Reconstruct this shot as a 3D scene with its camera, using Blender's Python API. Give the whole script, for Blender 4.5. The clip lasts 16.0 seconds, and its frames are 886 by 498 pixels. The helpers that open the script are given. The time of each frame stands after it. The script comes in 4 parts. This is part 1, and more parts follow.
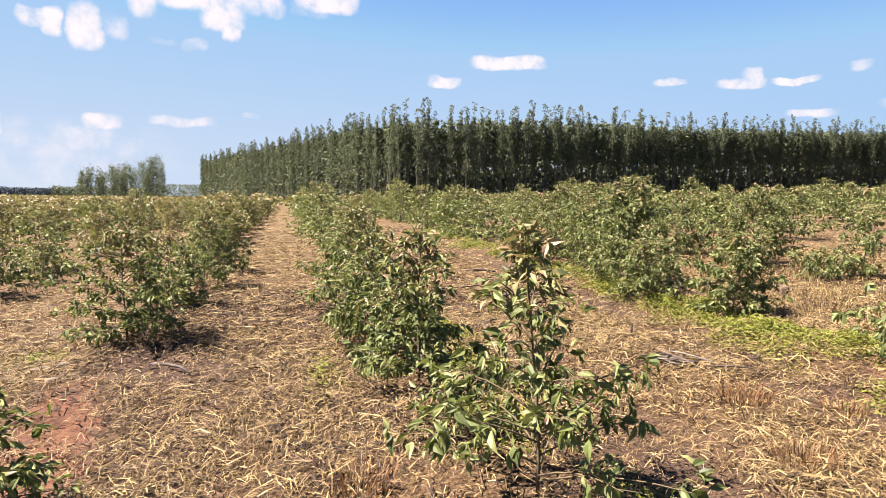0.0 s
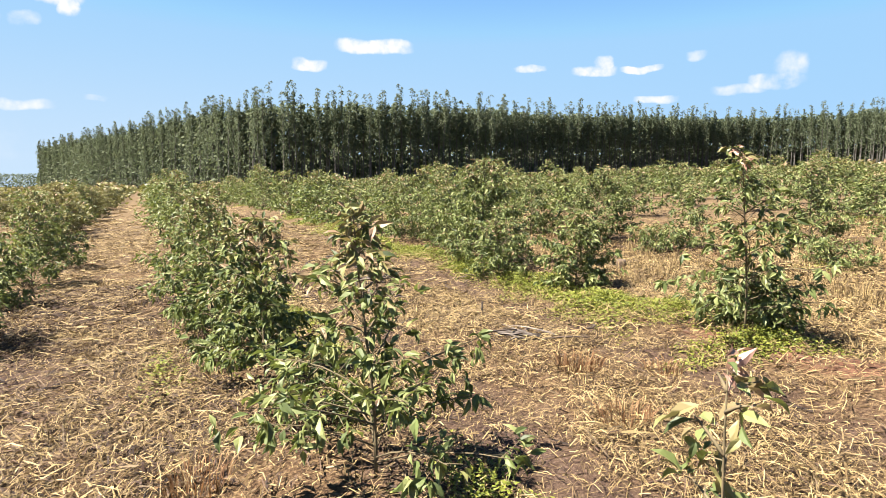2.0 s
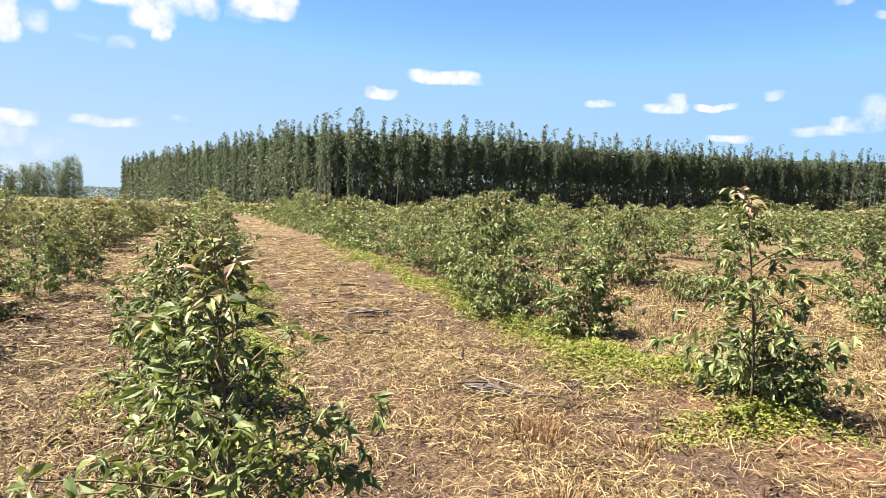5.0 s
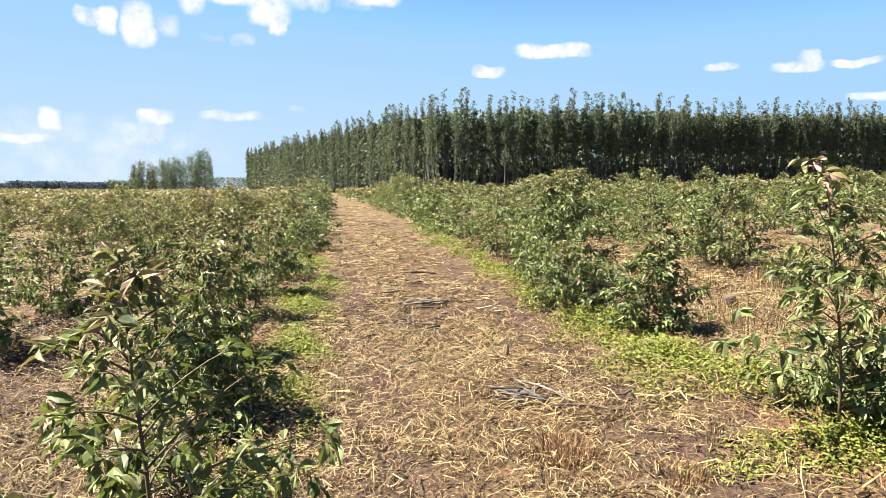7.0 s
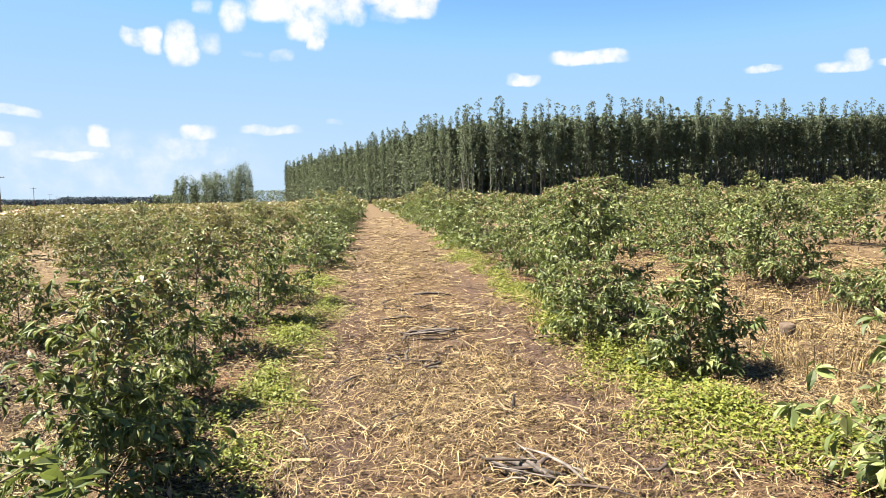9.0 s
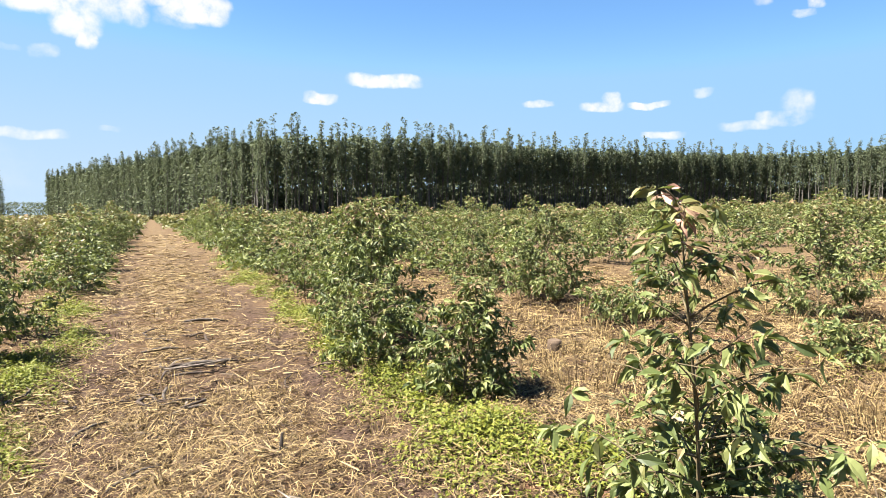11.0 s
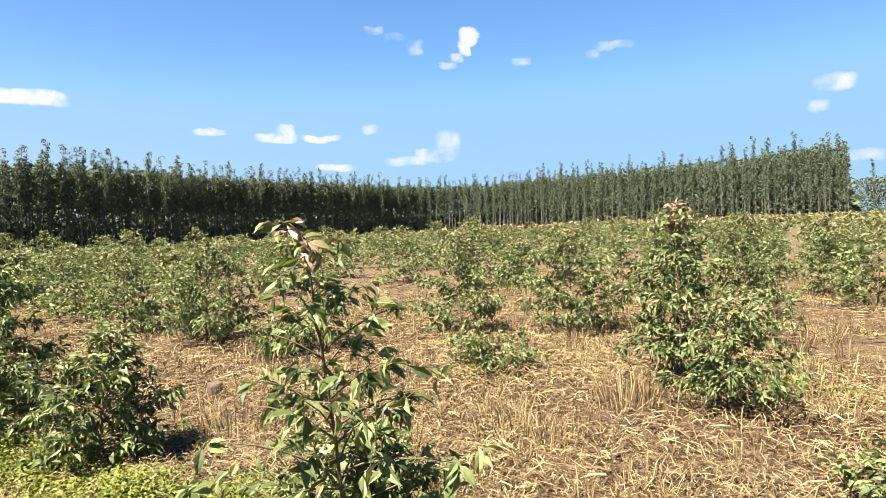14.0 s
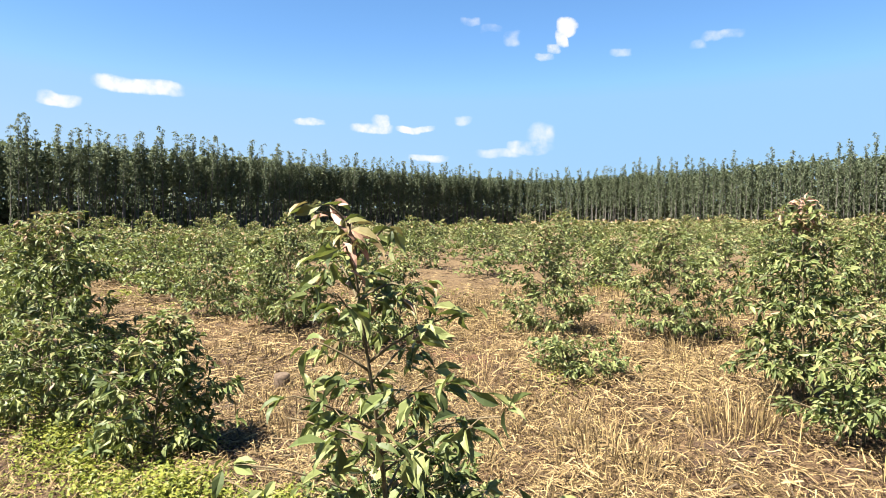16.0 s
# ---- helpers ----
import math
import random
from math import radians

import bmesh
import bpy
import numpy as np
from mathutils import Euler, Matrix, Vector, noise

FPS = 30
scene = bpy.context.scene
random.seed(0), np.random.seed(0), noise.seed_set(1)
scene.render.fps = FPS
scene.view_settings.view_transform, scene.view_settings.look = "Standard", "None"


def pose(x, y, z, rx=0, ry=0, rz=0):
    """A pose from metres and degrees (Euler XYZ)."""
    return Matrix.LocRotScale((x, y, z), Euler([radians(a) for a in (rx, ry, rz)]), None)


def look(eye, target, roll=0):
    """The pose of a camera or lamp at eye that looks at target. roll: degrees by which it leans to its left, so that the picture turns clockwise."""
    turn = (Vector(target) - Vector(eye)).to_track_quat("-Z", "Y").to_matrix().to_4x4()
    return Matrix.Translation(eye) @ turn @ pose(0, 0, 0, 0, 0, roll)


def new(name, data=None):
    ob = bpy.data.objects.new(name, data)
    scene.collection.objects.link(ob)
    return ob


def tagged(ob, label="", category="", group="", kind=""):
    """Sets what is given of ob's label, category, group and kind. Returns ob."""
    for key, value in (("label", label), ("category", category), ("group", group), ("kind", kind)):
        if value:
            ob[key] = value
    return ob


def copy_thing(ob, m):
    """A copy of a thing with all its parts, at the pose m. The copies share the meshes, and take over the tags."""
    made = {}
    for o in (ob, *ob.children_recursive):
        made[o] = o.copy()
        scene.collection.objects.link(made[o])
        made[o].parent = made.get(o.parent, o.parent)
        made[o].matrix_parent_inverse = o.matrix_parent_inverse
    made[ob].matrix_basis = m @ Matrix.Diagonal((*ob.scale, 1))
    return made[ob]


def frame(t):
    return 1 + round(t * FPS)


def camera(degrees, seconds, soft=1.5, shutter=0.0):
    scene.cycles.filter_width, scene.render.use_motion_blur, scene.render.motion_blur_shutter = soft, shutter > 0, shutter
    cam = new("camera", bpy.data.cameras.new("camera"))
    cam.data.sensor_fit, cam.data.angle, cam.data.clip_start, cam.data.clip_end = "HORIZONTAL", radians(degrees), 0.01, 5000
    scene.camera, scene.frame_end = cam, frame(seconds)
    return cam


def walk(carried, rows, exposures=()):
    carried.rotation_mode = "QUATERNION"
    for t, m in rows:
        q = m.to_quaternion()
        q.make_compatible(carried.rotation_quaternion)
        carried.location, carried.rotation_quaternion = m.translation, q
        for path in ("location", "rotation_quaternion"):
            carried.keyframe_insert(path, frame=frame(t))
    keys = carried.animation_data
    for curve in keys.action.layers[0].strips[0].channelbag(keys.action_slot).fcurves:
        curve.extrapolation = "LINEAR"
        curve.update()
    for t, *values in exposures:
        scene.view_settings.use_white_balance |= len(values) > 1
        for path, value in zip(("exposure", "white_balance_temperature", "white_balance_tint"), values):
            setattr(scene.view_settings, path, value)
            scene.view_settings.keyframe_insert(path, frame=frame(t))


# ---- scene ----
# the walk: seconds, eye, a point two metres ahead, roll
cam = camera(69.04, 16.0, soft=0.5)
PATH = [
    (0.0, (0.060, -0.047, 1.497), (0.4789, 1.9013, 1.3280), 1.35),
    (0.5, (0.095, -0.039, 1.487), (0.5847, 1.8916, 1.3037), 0.51),
    (1.0, (0.135, -0.079, 1.485), (0.7242, 1.8227, 1.2934), 0.61),
    (1.5, (0.190, -0.119, 1.484), (0.8684, 1.7510, 1.2785), 0.87),
    (2.0, (0.251, -0.088, 1.491), (1.0426, 1.7364, 1.2815), 0.41),
    (2.5, (0.347, -0.024, 1.506), (1.2486, 1.7563, 1.3754), 0.24),
    (3.0, (0.481, 0.071, 1.499), (1.3495, 1.8698, 1.3979), 0.71),
    (3.5, (0.583, 0.117, 1.497), (1.3882, 1.9424, 1.3499), -0.13),
    (3.7, (0.667, 0.117, 1.494), (1.4109, 1.9689, 1.3646), 0.21),
    (5.8, (1.335, 0.226, 1.546), (1.9282, 2.1306, 1.4063), 2.80),
    (6.0, (1.418, 0.266, 1.544), (1.9635, 2.1842, 1.3963), 1.82),
    (6.5, (1.617, 0.346, 1.585), (1.9663, 2.3081, 1.4134), 3.26),
    (7.0, (1.753, 0.455, 1.600), (2.0372, 2.4243, 1.3995), 0.83),
    (7.5, (1.863, 0.735, 1.632), (2.0746, 2.7184, 1.4909), 2.31),
    (8.0, (1.954, 0.942, 1.639), (2.1218, 2.9224, 1.4123), 0.58),
    (8.2, (2.012, 1.026, 1.632), (2.1338, 3.0103, 1.4139), 0.76),
    (10.3, (2.302, 1.503, 1.646), (2.7806, 3.4422, 1.5336), -0.36),
    (10.5, (2.323, 1.513, 1.647), (2.8813, 3.4311, 1.5426), 0.36),
    (11.0, (2.390, 1.527, 1.643), (3.1633, 3.3684, 1.5332), 1.00),
    (11.5, (2.482, 1.548, 1.651), (3.4786, 3.2801, 1.5674), 1.16),
    (12.0, (2.527, 1.552, 1.654), (3.7420, 3.1394, 1.5897), 1.24),
    (12.5, (2.566, 1.531, 1.661), (3.9664, 2.9585, 1.6321), 0.78),
    (13.0, (2.593, 1.508, 1.663), (4.1376, 2.7787, 1.6484), 0.19),
    (13.5, (2.597, 1.500, 1.663), (4.1828, 2.7187, 1.6527), -0.62),
    (14.0, (2.601, 1.499, 1.662), (4.1475, 2.7672, 1.6478), -0.81),
    (14.5, (2.628, 1.530, 1.665), (4.1274, 2.8540, 1.6469), -0.74),
    (15.0, (2.714, 1.580, 1.663), (4.1790, 2.9404, 1.6385), -0.44),
    (15.5, (2.818, 1.626, 1.657), (4.1935, 3.0760, 1.5842), 0.29),
    (16.0, (2.988, 1.773, 1.663), (4.3466, 3.2404, 1.6230), 1.24),
]
# stops, white balance and tint along the way
EXPOSURES = [(0.0, 2.62, 6900, 20), (1.0, 2.69, 6800, 16), (2.5, 2.72, 6550, 10), (16.0, 2.72, 6500, 10)]
walk(cam, [(t, look(eye, to, roll)) for t, eye, to, roll in PATH], EXPOSURES)

# ---- light: a high sun ahead and aside of the rows, blue sky ----
SUN_AZ, SUN_EL = 277.0, 57.0      # degrees clockwise from +y, above the horizon
CLOUD_WHITE = 3.25
world = bpy.data.worlds.new("sky")
scene.world = world
world.use_nodes = True
wt = world.node_tree
wt.nodes.clear()


def wn(kind, **kw):
    n = wt.nodes.new(kind)
    for k, v in kw.items():
        setattr(n, k, v)
    return n


sky = wn("ShaderNodeTexSky", sky_type="NISHITA", sun_disc=False, sun_elevation=radians(SUN_EL), sun_rotation=radians(SUN_AZ), altitude=600.0, air_density=1.0, dust_density=0.05, ozone_density=2.0)
# fair-weather clouds: bearing clockwise from +y, height over the horizon, half width, half height (degrees), thickness
CLOUDS = [
    # the large broken heap high over the field
    (-20.0, 12.2, 1.1, 0.7, 0.9), (-18.9, 12.0, 0.8, 1.0, 1.0), (-16.6, 11.9, 1.3, 1.6, 1.0), (-14.6, 12.2, 0.8, 0.9, 0.5), (-12.6, 14.3, 1.1, 1.3, 0.8),
    (-8.2, 15.2, 3.6, 1.2, 1.0), (-6.6, 13.9, 1.9, 1.3, 1.0), (-5.9, 12.9, 0.8, 1.0, 1.0), (1.8, 15.9, 2.6, 1.1, 1.0), (-3.6, 15.6, 1.9, 1.5, 0.8), (-0.8, 16.7, 2.2, 1.0, 0.75), (0.3, 15.0, 1.7, 0.7, 0.45), (-15.0, 14.9, 0.8, 0.7, 0.6), (-8.9, 11.5, 1.2, 0.5, 0.5), (-11.4, 11.6, 1.0, 0.3, 0.3),
    # small flat ones above the wood
    (17.4, 11.4, 3.2, 0.62, 1.0), (12.0, 9.7, 1.3, 0.5, 0.95), (30.9, 9.6, 1.4, 0.33, 0.9), (36.3, 9.3, 1.9, 0.45, 1.0), (37.0, 9.8, 0.9, 0.6, 1.0), (40.2, 9.4, 1.7, 0.3, 0.9), (44.3, 10.3, 0.9, 0.45, 0.45),
    (41.4, 6.9, 1.8, 0.31, 0.8), (51.2, 9.0, 1.2, 1.0, 0.6), (50.2, 7.9, 1.9, 0.65, 0.75), (47.6, 7.4, 2.0, 0.4, 0.55),
    # a hook and some wisps
    (53.3, 17.8, 0.75, 0.7, 1.0), (52.9, 16.9, 0.6, 0.7, 1.0), (52.0, 16.1, 0.6, 0.45, 0.95), (51.2, 15.4, 0.7, 0.35, 0.75), (48.6, 17.0, 0.8, 0.7, 0.5), (46.6, 17.7, 1.1, 0.35, 0.35), (44.7, 18.3, 0.9, 0.35, 0.45),
    (65.8, 16.4, 1.6, 0.4, 0.5), (64.0, 15.9, 0.7, 0.4, 0.4), (57.7, 15.6, 1.06, 0.38, 0.4), (82.2, 11.7, 1.38, 0.63, 0.7), (81.0, 10.2, 0.89, 0.47, 0.6), (84.1, 6.1, 1.25, 0.5, 0.45),
    # heaps low over the horizon
    (-24.0, 2.2, 15.0, 3.0, 0.36), (-15.5, 4.9, 1.4, 0.6, 0.8), (-16.5, 3.6, 2.2, 1.0, 0.6), (-9.8, 5.4, 2.6, 0.45, 0.6), (-13.8, 3.2, 1.5, 0.9, 0.5), (-4.6, 6.1, 0.8, 0.25, 0.5),
    (-22.8, 4.5, 0.9, 0.9, 0.85), (-25.1, 2.9, 2.8, 0.4, 0.7), (-21.0, 3.2, 1.0, 0.5, 0.45), (-28.7, 6.1, 1.8, 0.4, 0.7), (-29.5, 3.9, 1.2, 0.6, 0.7),
]
geo = wn("ShaderNodeTexCoord")
warp = wn("ShaderNodeTexNoise")
warp.inputs["Scale"].default_value, warp.inputs["Detail"].default_value = 22.0, 7.0
wt.links.new(geo.outputs["Generated"], warp.inputs["Vector"])
centred = wn("ShaderNodeVectorMath", operation="SUBTRACT")
centred.inputs[1].default_value = (0.5, 0.5, 0.5)
wt.links.new(warp.outputs["Color"], centred.inputs[0])
shifted = wn("ShaderNodeVectorMath", operation="MULTIPLY_ADD")
shifted.inputs[1].default_value = (0.03, 0.03, 0.02)
wt.links.new(centred.outputs[0], shifted.inputs[0])
wt.links.new(geo.outputs["Generated"], shifted.inputs[2])
cover = None
for az, el, half_w, half_h, thick in CLOUDS:
    place = wn("ShaderNodeMapping", vector_type="TEXTURE")
    a, e = radians(az), radians(el)
    place.inputs["Location"].default_value = (math.sin(a) * math.cos(e), math.cos(a) * math.cos(e), math.sin(e))
    place.inputs["Rotation"].default_value = (e, 0, -a)
    place.inputs["Scale"].default_value = (radians(half_w) * 1.12, 0.5, radians(half_h) * 1.15)
    wt.links.new(shifted.outputs[0], place.inputs["Vector"])
    # a rounded box: one minus the sum of the fourth powers
    square = wn("ShaderNodeVectorMath", operation="MULTIPLY")
    wt.links.new(place.outputs[0], square.inputs[0])
    wt.links.new(place.outputs[0], square.inputs[1])
    spread = wn("ShaderNodeVectorMath", operation="DOT_PRODUCT")
    wt.links.new(square.outputs[0], spread.inputs[0])
    wt.links.new(square.outputs[0], spread.inputs[1])
    ball = wn("ShaderNodeMath", operation="SUBTRACT", use_clamp=True)
    ball.inputs[0].default_value = 1.0
    wt.links.new(spread.outputs["Value"], ball.inputs[1])
    dense = wn("ShaderNodeMath", operation="MULTIPLY")
    dense.inputs[1].default_value = thick
    wt.links.new(ball.outputs[0], dense.inputs[0])
    if cover is None:
        cover = dense.outputs[0]
    else:
        top = wn("ShaderNodeMath", operation="MAXIMUM")
        wt.links.new(cover, top.inputs[0])
        wt.links.new(dense.outputs[0], top.inputs[1])
        cover = top.outputs[0]
# ragged, wispy edges
frays = wn("ShaderNodeTexNoise")
frays.inputs["Scale"].default_value, frays.inputs["Detail"].default_value, frays.inputs["Roughness"].default_value = 26.0, 4.0, 0.6
wt.links.new(geo.outputs["Generated"], frays.inputs["Vector"])
torn = wn("ShaderNodeMath", operation="MULTIPLY_ADD")
torn.inputs[1].default_value, torn.inputs[2].default_value = 2.8, -0.4
wt.links.new(frays.outputs["Fac"], torn.inputs[0])
ragged = wn("ShaderNodeMath", operation="MULTIPLY")
wt.links.new(cover, ragged.inputs[0])
wt.links.new(torn.outputs[0], ragged.inputs[1])
edge = wn("ShaderNodeMapRange", interpolation_type="SMOOTHSTEP")
edge.inputs["From Min"].default_value, edge.inputs["From Max"].default_value = 0.10, 1.15
wt.links.new(ragged.outputs[0], edge.inputs["Value"])
cover = edge.outputs[0]
blend = wn("ShaderNodeMix", data_type="RGBA")
blend.inputs[7].default_value = (CLOUD_WHITE, CLOUD_WHITE, CLOUD_WHITE * 1.03, 1)
wt.links.new(cover, blend.inputs[0])
deep = wn("ShaderNodeHueSaturation")
deep.inputs["Saturation"].default_value, deep.inputs["Value"].default_value = 1.2, 0.69
even = wn("ShaderNodeVectorMath", operation="MINIMUM")
even.inputs[1].default_value = (1.075, 2.0, 3.05)
wt.links.new(sky.outputs[0], deep.inputs["Color"])
wt.links.new(deep.outputs[0], even.inputs[0])
low_sky = wn("ShaderNodeSeparateXYZ")
wt.links.new(geo.outputs["Generated"], low_sky.inputs[0])
haze = wn("ShaderNodeMapRange", interpolation_type="SMOOTHSTEP")
haze.inputs["From Min"].default_value, haze.inputs["From Max"].default_value, haze.inputs["To Min"].default_value, haze.inputs["To Max"].default_value = -0.05, 0.30, 0.9, 0.0
wt.links.new(low_sky.outputs["Z"], haze.inputs["Value"])
# thicker over the open country down the track
aside = wn("ShaderNodeVectorMath", operation="DOT_PRODUCT")
aside.inputs[1].default_value = (-0.5, 0.866, 0.0)
wt.links.new(geo.outputs["Generated"], aside.inputs[0])
thicker = wn("ShaderNodeMapRange")
thicker.inputs["From Min"].default_value, thicker.inputs["From Max"].default_value, thicker.inputs["To Min"].default_value, thicker.inputs["To Max"].default_value = 0.1, 0.95, 0.3, 0.95
wt.links.new(aside.outputs["Value"], thicker.inputs["Value"])
veil = wn("ShaderNodeMath", operation="MULTIPLY")
wt.links.new(haze.outputs[0], veil.inputs[0])
wt.links.new(thicker.outputs[0], veil.inputs[1])
pale = wn("ShaderNodeMix", data_type="RGBA")
pale.inputs[7].default_value = (2.05, 2.55, 3.05, 1)
wt.links.new(veil.outputs[0], pale.inputs[0])
wt.links.new(even.outputs[0], pale.inputs[6])
wt.links.new(pale.outputs[2], blend.inputs[6])
bg = wn("ShaderNodeBackground")
bg.inputs["Strength"].default_value = 0.05
wout = wn("ShaderNodeOutputWorld")
wt.links.new(blend.outputs[2], bg.inputs["Color"])
wt.links.new(bg.outputs[0], wout.inputs["Surface"])

sun_data = bpy.data.lights.new("sun", "SUN")
sun_data.energy, sun_data.angle, sun_data.color = 5.0, radians(0.53), (1.0, 0.95, 0.86)
sun = new("sun", sun_data)
sun_from = Vector((math.sin(radians(SUN_AZ)) * math.cos(radians(SUN_EL)), math.cos(radians(SUN_AZ)) * math.cos(radians(SUN_EL)), math.sin(radians(SUN_EL))))
sun.matrix_world = look(sun_from * 100, (0, 0, 0))


# ---- materials ----
class Nodes:
    """A small helper that builds a node material."""

    def __init__(self, name):
        self.mat = bpy.data.materials.new(name)
        self.mat.use_nodes = True
        self.tree = self.mat.node_tree
        self.tree.nodes.clear()
        self.out = self.tree.nodes.new("ShaderNodeOutputMaterial")

    def put(self, socket, value):
        if isinstance(value, bpy.types.NodeSocket):
            self.tree.links.new(value, socket)
        else:
            socket.default_value = value

    def coords(self):
        return self.tree.nodes.new("ShaderNodeTexCoord").outputs["Object"]

    def noise(self, scale, detail=4.0, rough=0.55, vector=None):
        n = self.tree.nodes.new("ShaderNodeTexNoise")
        n.inputs["Scale"].default_value, n.inputs["Detail"].default_value, n.inputs["Roughness"].default_value = scale, detail, rough
        if vector is not None:
            self.tree.links.new(vector, n.inputs["Vector"])
        return n.outputs["Fac"]

    def ramp(self, fac, stops):
        n = self.tree.nodes.new("ShaderNodeValToRGB")
        el = n.color_ramp.elements
        while len(el) < len(stops):
            el.new(0.5)
        for e, (p, c) in zip(el, stops):
            e.position = p
            e.color = (*c, 1) if len(c) == 3 else c
        self.put(n.inputs["Fac"], fac)
        return n.outputs["Color"]

    def mix(self, fac, a, b, blend="MIX"):
        n = self.tree.nodes.new("ShaderNodeMix")
        n.data_type, n.blend_type = "RGBA", blend
        self.put(n.inputs[0], fac)
        self.put(n.inputs[6], (*a, 1) if isinstance(a, tuple) else a)
        self.put(n.inputs[7], (*b, 1) if isinstance(b, tuple) else b)
        return n.outputs[2]

    def maths(self, op, a, b=0.0):
        n = self.tree.nodes.new("ShaderNodeMath")
        n.operation = op
        self.put(n.inputs[0], a)
        self.put(n.inputs[1], b)
        return n.outputs[0]

    def bump(self, height, strength, distance):
        n = self.tree.nodes.new("ShaderNodeBump")
        n.inputs["Strength"].default_value, n.inputs["Distance"].default_value = strength, distance
        self.tree.links.new(height, n.inputs["Height"])
        return n.outputs["Normal"]

    def island(self):
        return self.tree.nodes.new("ShaderNodeNewGeometry").outputs["Random Per Island"]

    def object_random(self):
        return self.tree.nodes.new("ShaderNodeObjectInfo").outputs["Random"]

    def surface(self, color, rough=0.8, normal=None, spec=0.3):
        n = self.tree.nodes.new("ShaderNodeBsdfPrincipled")
        self.put(n.inputs["Base Color"], (*color, 1) if isinstance(color, tuple) else color)
        self.put(n.inputs["Roughness"], rough)
        n.inputs["Specular IOR Level"].default_value = spec
        if normal is not None:
            self.tree.links.new(normal, n.inputs["Normal"])
        return n.outputs[0]

    def done(self, shader):
        self.tree.links.new(shader, self.out.inputs["Surface"])
        return self.mat


def leaf_material(name, dark, mid, light, through_col, rough=0.5, translucent=0.24, patch=0.0):
    k = Nodes(name)
    r = k.maths("FRACT", k.maths("ADD", k.island(), k.object_random()))
    col = k.ramp(r, [(0.0, dark), (0.45, mid), (1.0, light)])
    veins = k.noise(45.0, 2.0, 0.6, k.coords())
    col = k.mix(k.maths("MULTIPLY", veins, 0.16), col, light)
    if patch:
        # plants differ in vigour from place to place
        wide = k.noise(patch, 2.0, 0.5, k.coords())
        col = k.mix(k.ramp(wide, [(0.45, (0, 0, 0)), (0.62, (0.55, 0.55, 0.55))]), col, light)
    t = k.tree.nodes.new("ShaderNodeBsdfTranslucent")
    t.inputs["Color"].default_value = (*through_col, 1)
    m = k.tree.nodes.new("ShaderNodeMixShader")
    m.inputs[0].default_value = translucent
    k.tree.links.new(k.surface(col, rough, None, 0.22), m.inputs[1])
    k.tree.links.new(t.outputs[0], m.inputs[2])
    return k.done(m.outputs[0])


LEAF = leaf_material("sapling_leaf", (0.0152, 0.0259, 0.0086), (0.0733, 0.0938, 0.0278), (0.1743, 0.1842, 0.0697), (0.1296, 0.1565, 0.0313), 0.52, 0.25)
OLIVE = leaf_material("olive_sapling_leaf", (0.0272, 0.0302, 0.0093), (0.0913, 0.0894, 0.0292), (0.1846, 0.1536, 0.0602), (0.1409, 0.1361, 0.033), 0.55, 0.27)
YOUNG = leaf_material("young_shoot_leaf", (0.084, 0.0992, 0.0289), (0.1411, 0.1297, 0.0473), (0.206, 0.1297, 0.0878), (0.1755, 0.145, 0.0496))
PINK = leaf_material("reddish_shoot_leaf", (0.1548, 0.0968, 0.058), (0.2451, 0.1355, 0.0968), (0.3612, 0.2193, 0.1677), (0.258, 0.1419, 0.0903))
FAR_LEAF = leaf_material("field_leaf", (0.0340, 0.0453, 0.0137), (0.0664, 0.0744, 0.0227), (0.1115, 0.1035, 0.0371), (0.1052, 0.1149, 0.0267), patch=0.12)
WEED = leaf_material("weed_leaf", (0.0507, 0.0642, 0.0095), (0.1012, 0.1161, 0.0162), (0.1654, 0.162, 0.027), (0.1485, 0.1688, 0.0223))
FOREST = leaf_material("eucalyptus_leaf", (0.0251, 0.0366, 0.0203), (0.0636, 0.0790, 0.0423), (0.1040, 0.1175, 0.0674), (0.0848, 0.1021, 0.0482), 0.8, 0.3)
# distance haze over the horizon woods is painted into this blue-grey leaf colour
FAR_WOOD = leaf_material("hazy_far_leaf", (0.0344, 0.0464, 0.0568), (0.0473, 0.0619, 0.074), (0.0645, 0.0791, 0.0903), (0.0516, 0.0671, 0.0757), 0.9, 0.2)
STRAW = leaf_material("dry_straw", (0.0172, 0.009, 0.0043), (0.093, 0.059, 0.0248), (0.285, 0.208, 0.0955), (0.1204, 0.0774, 0.0318), 0.65, 0.1)
DEBRIS = leaf_material("brown_litter", (0.0081, 0.0047, 0.0027), (0.0297, 0.0162, 0.0101), (0.0709, 0.0439, 0.0284), (0.0439, 0.027, 0.0169), 0.8, 0.05)


def bark_material(name, a, b, scale):
    k = Nodes(name)
    n = k.noise(scale, 5.0, 0.6, k.coords())
    return k.done(k.surface(k.ramp(n, [(0.3, a), (0.7, b)]), 0.85, k.bump(n, 0.6, 0.004)))


STEM = bark_material("green_brown_stem", (0.0547, 0.0439, 0.0216), (0.1094, 0.0817, 0.0439), 30.0)
PALE_BARK = bark_material("pale_dead_bark", (0.0338, 0.0249, 0.0196), (0.1688, 0.1384, 0.1114), 14.0)
TRUNK = bark_material("pale_bark", (0.0304, 0.027, 0.023), (0.1012, 0.0931, 0.081), 0.8)
DARK_BARK = bark_material("dark_dead_bark", (0.0122, 0.0081, 0.0061), (0.0567, 0.0385, 0.0284), 18.0)
DEADWOOD = bark_material("dead_wood", (0.0237, 0.0175, 0.0135), (0.081, 0.0661, 0.054), 25.0)


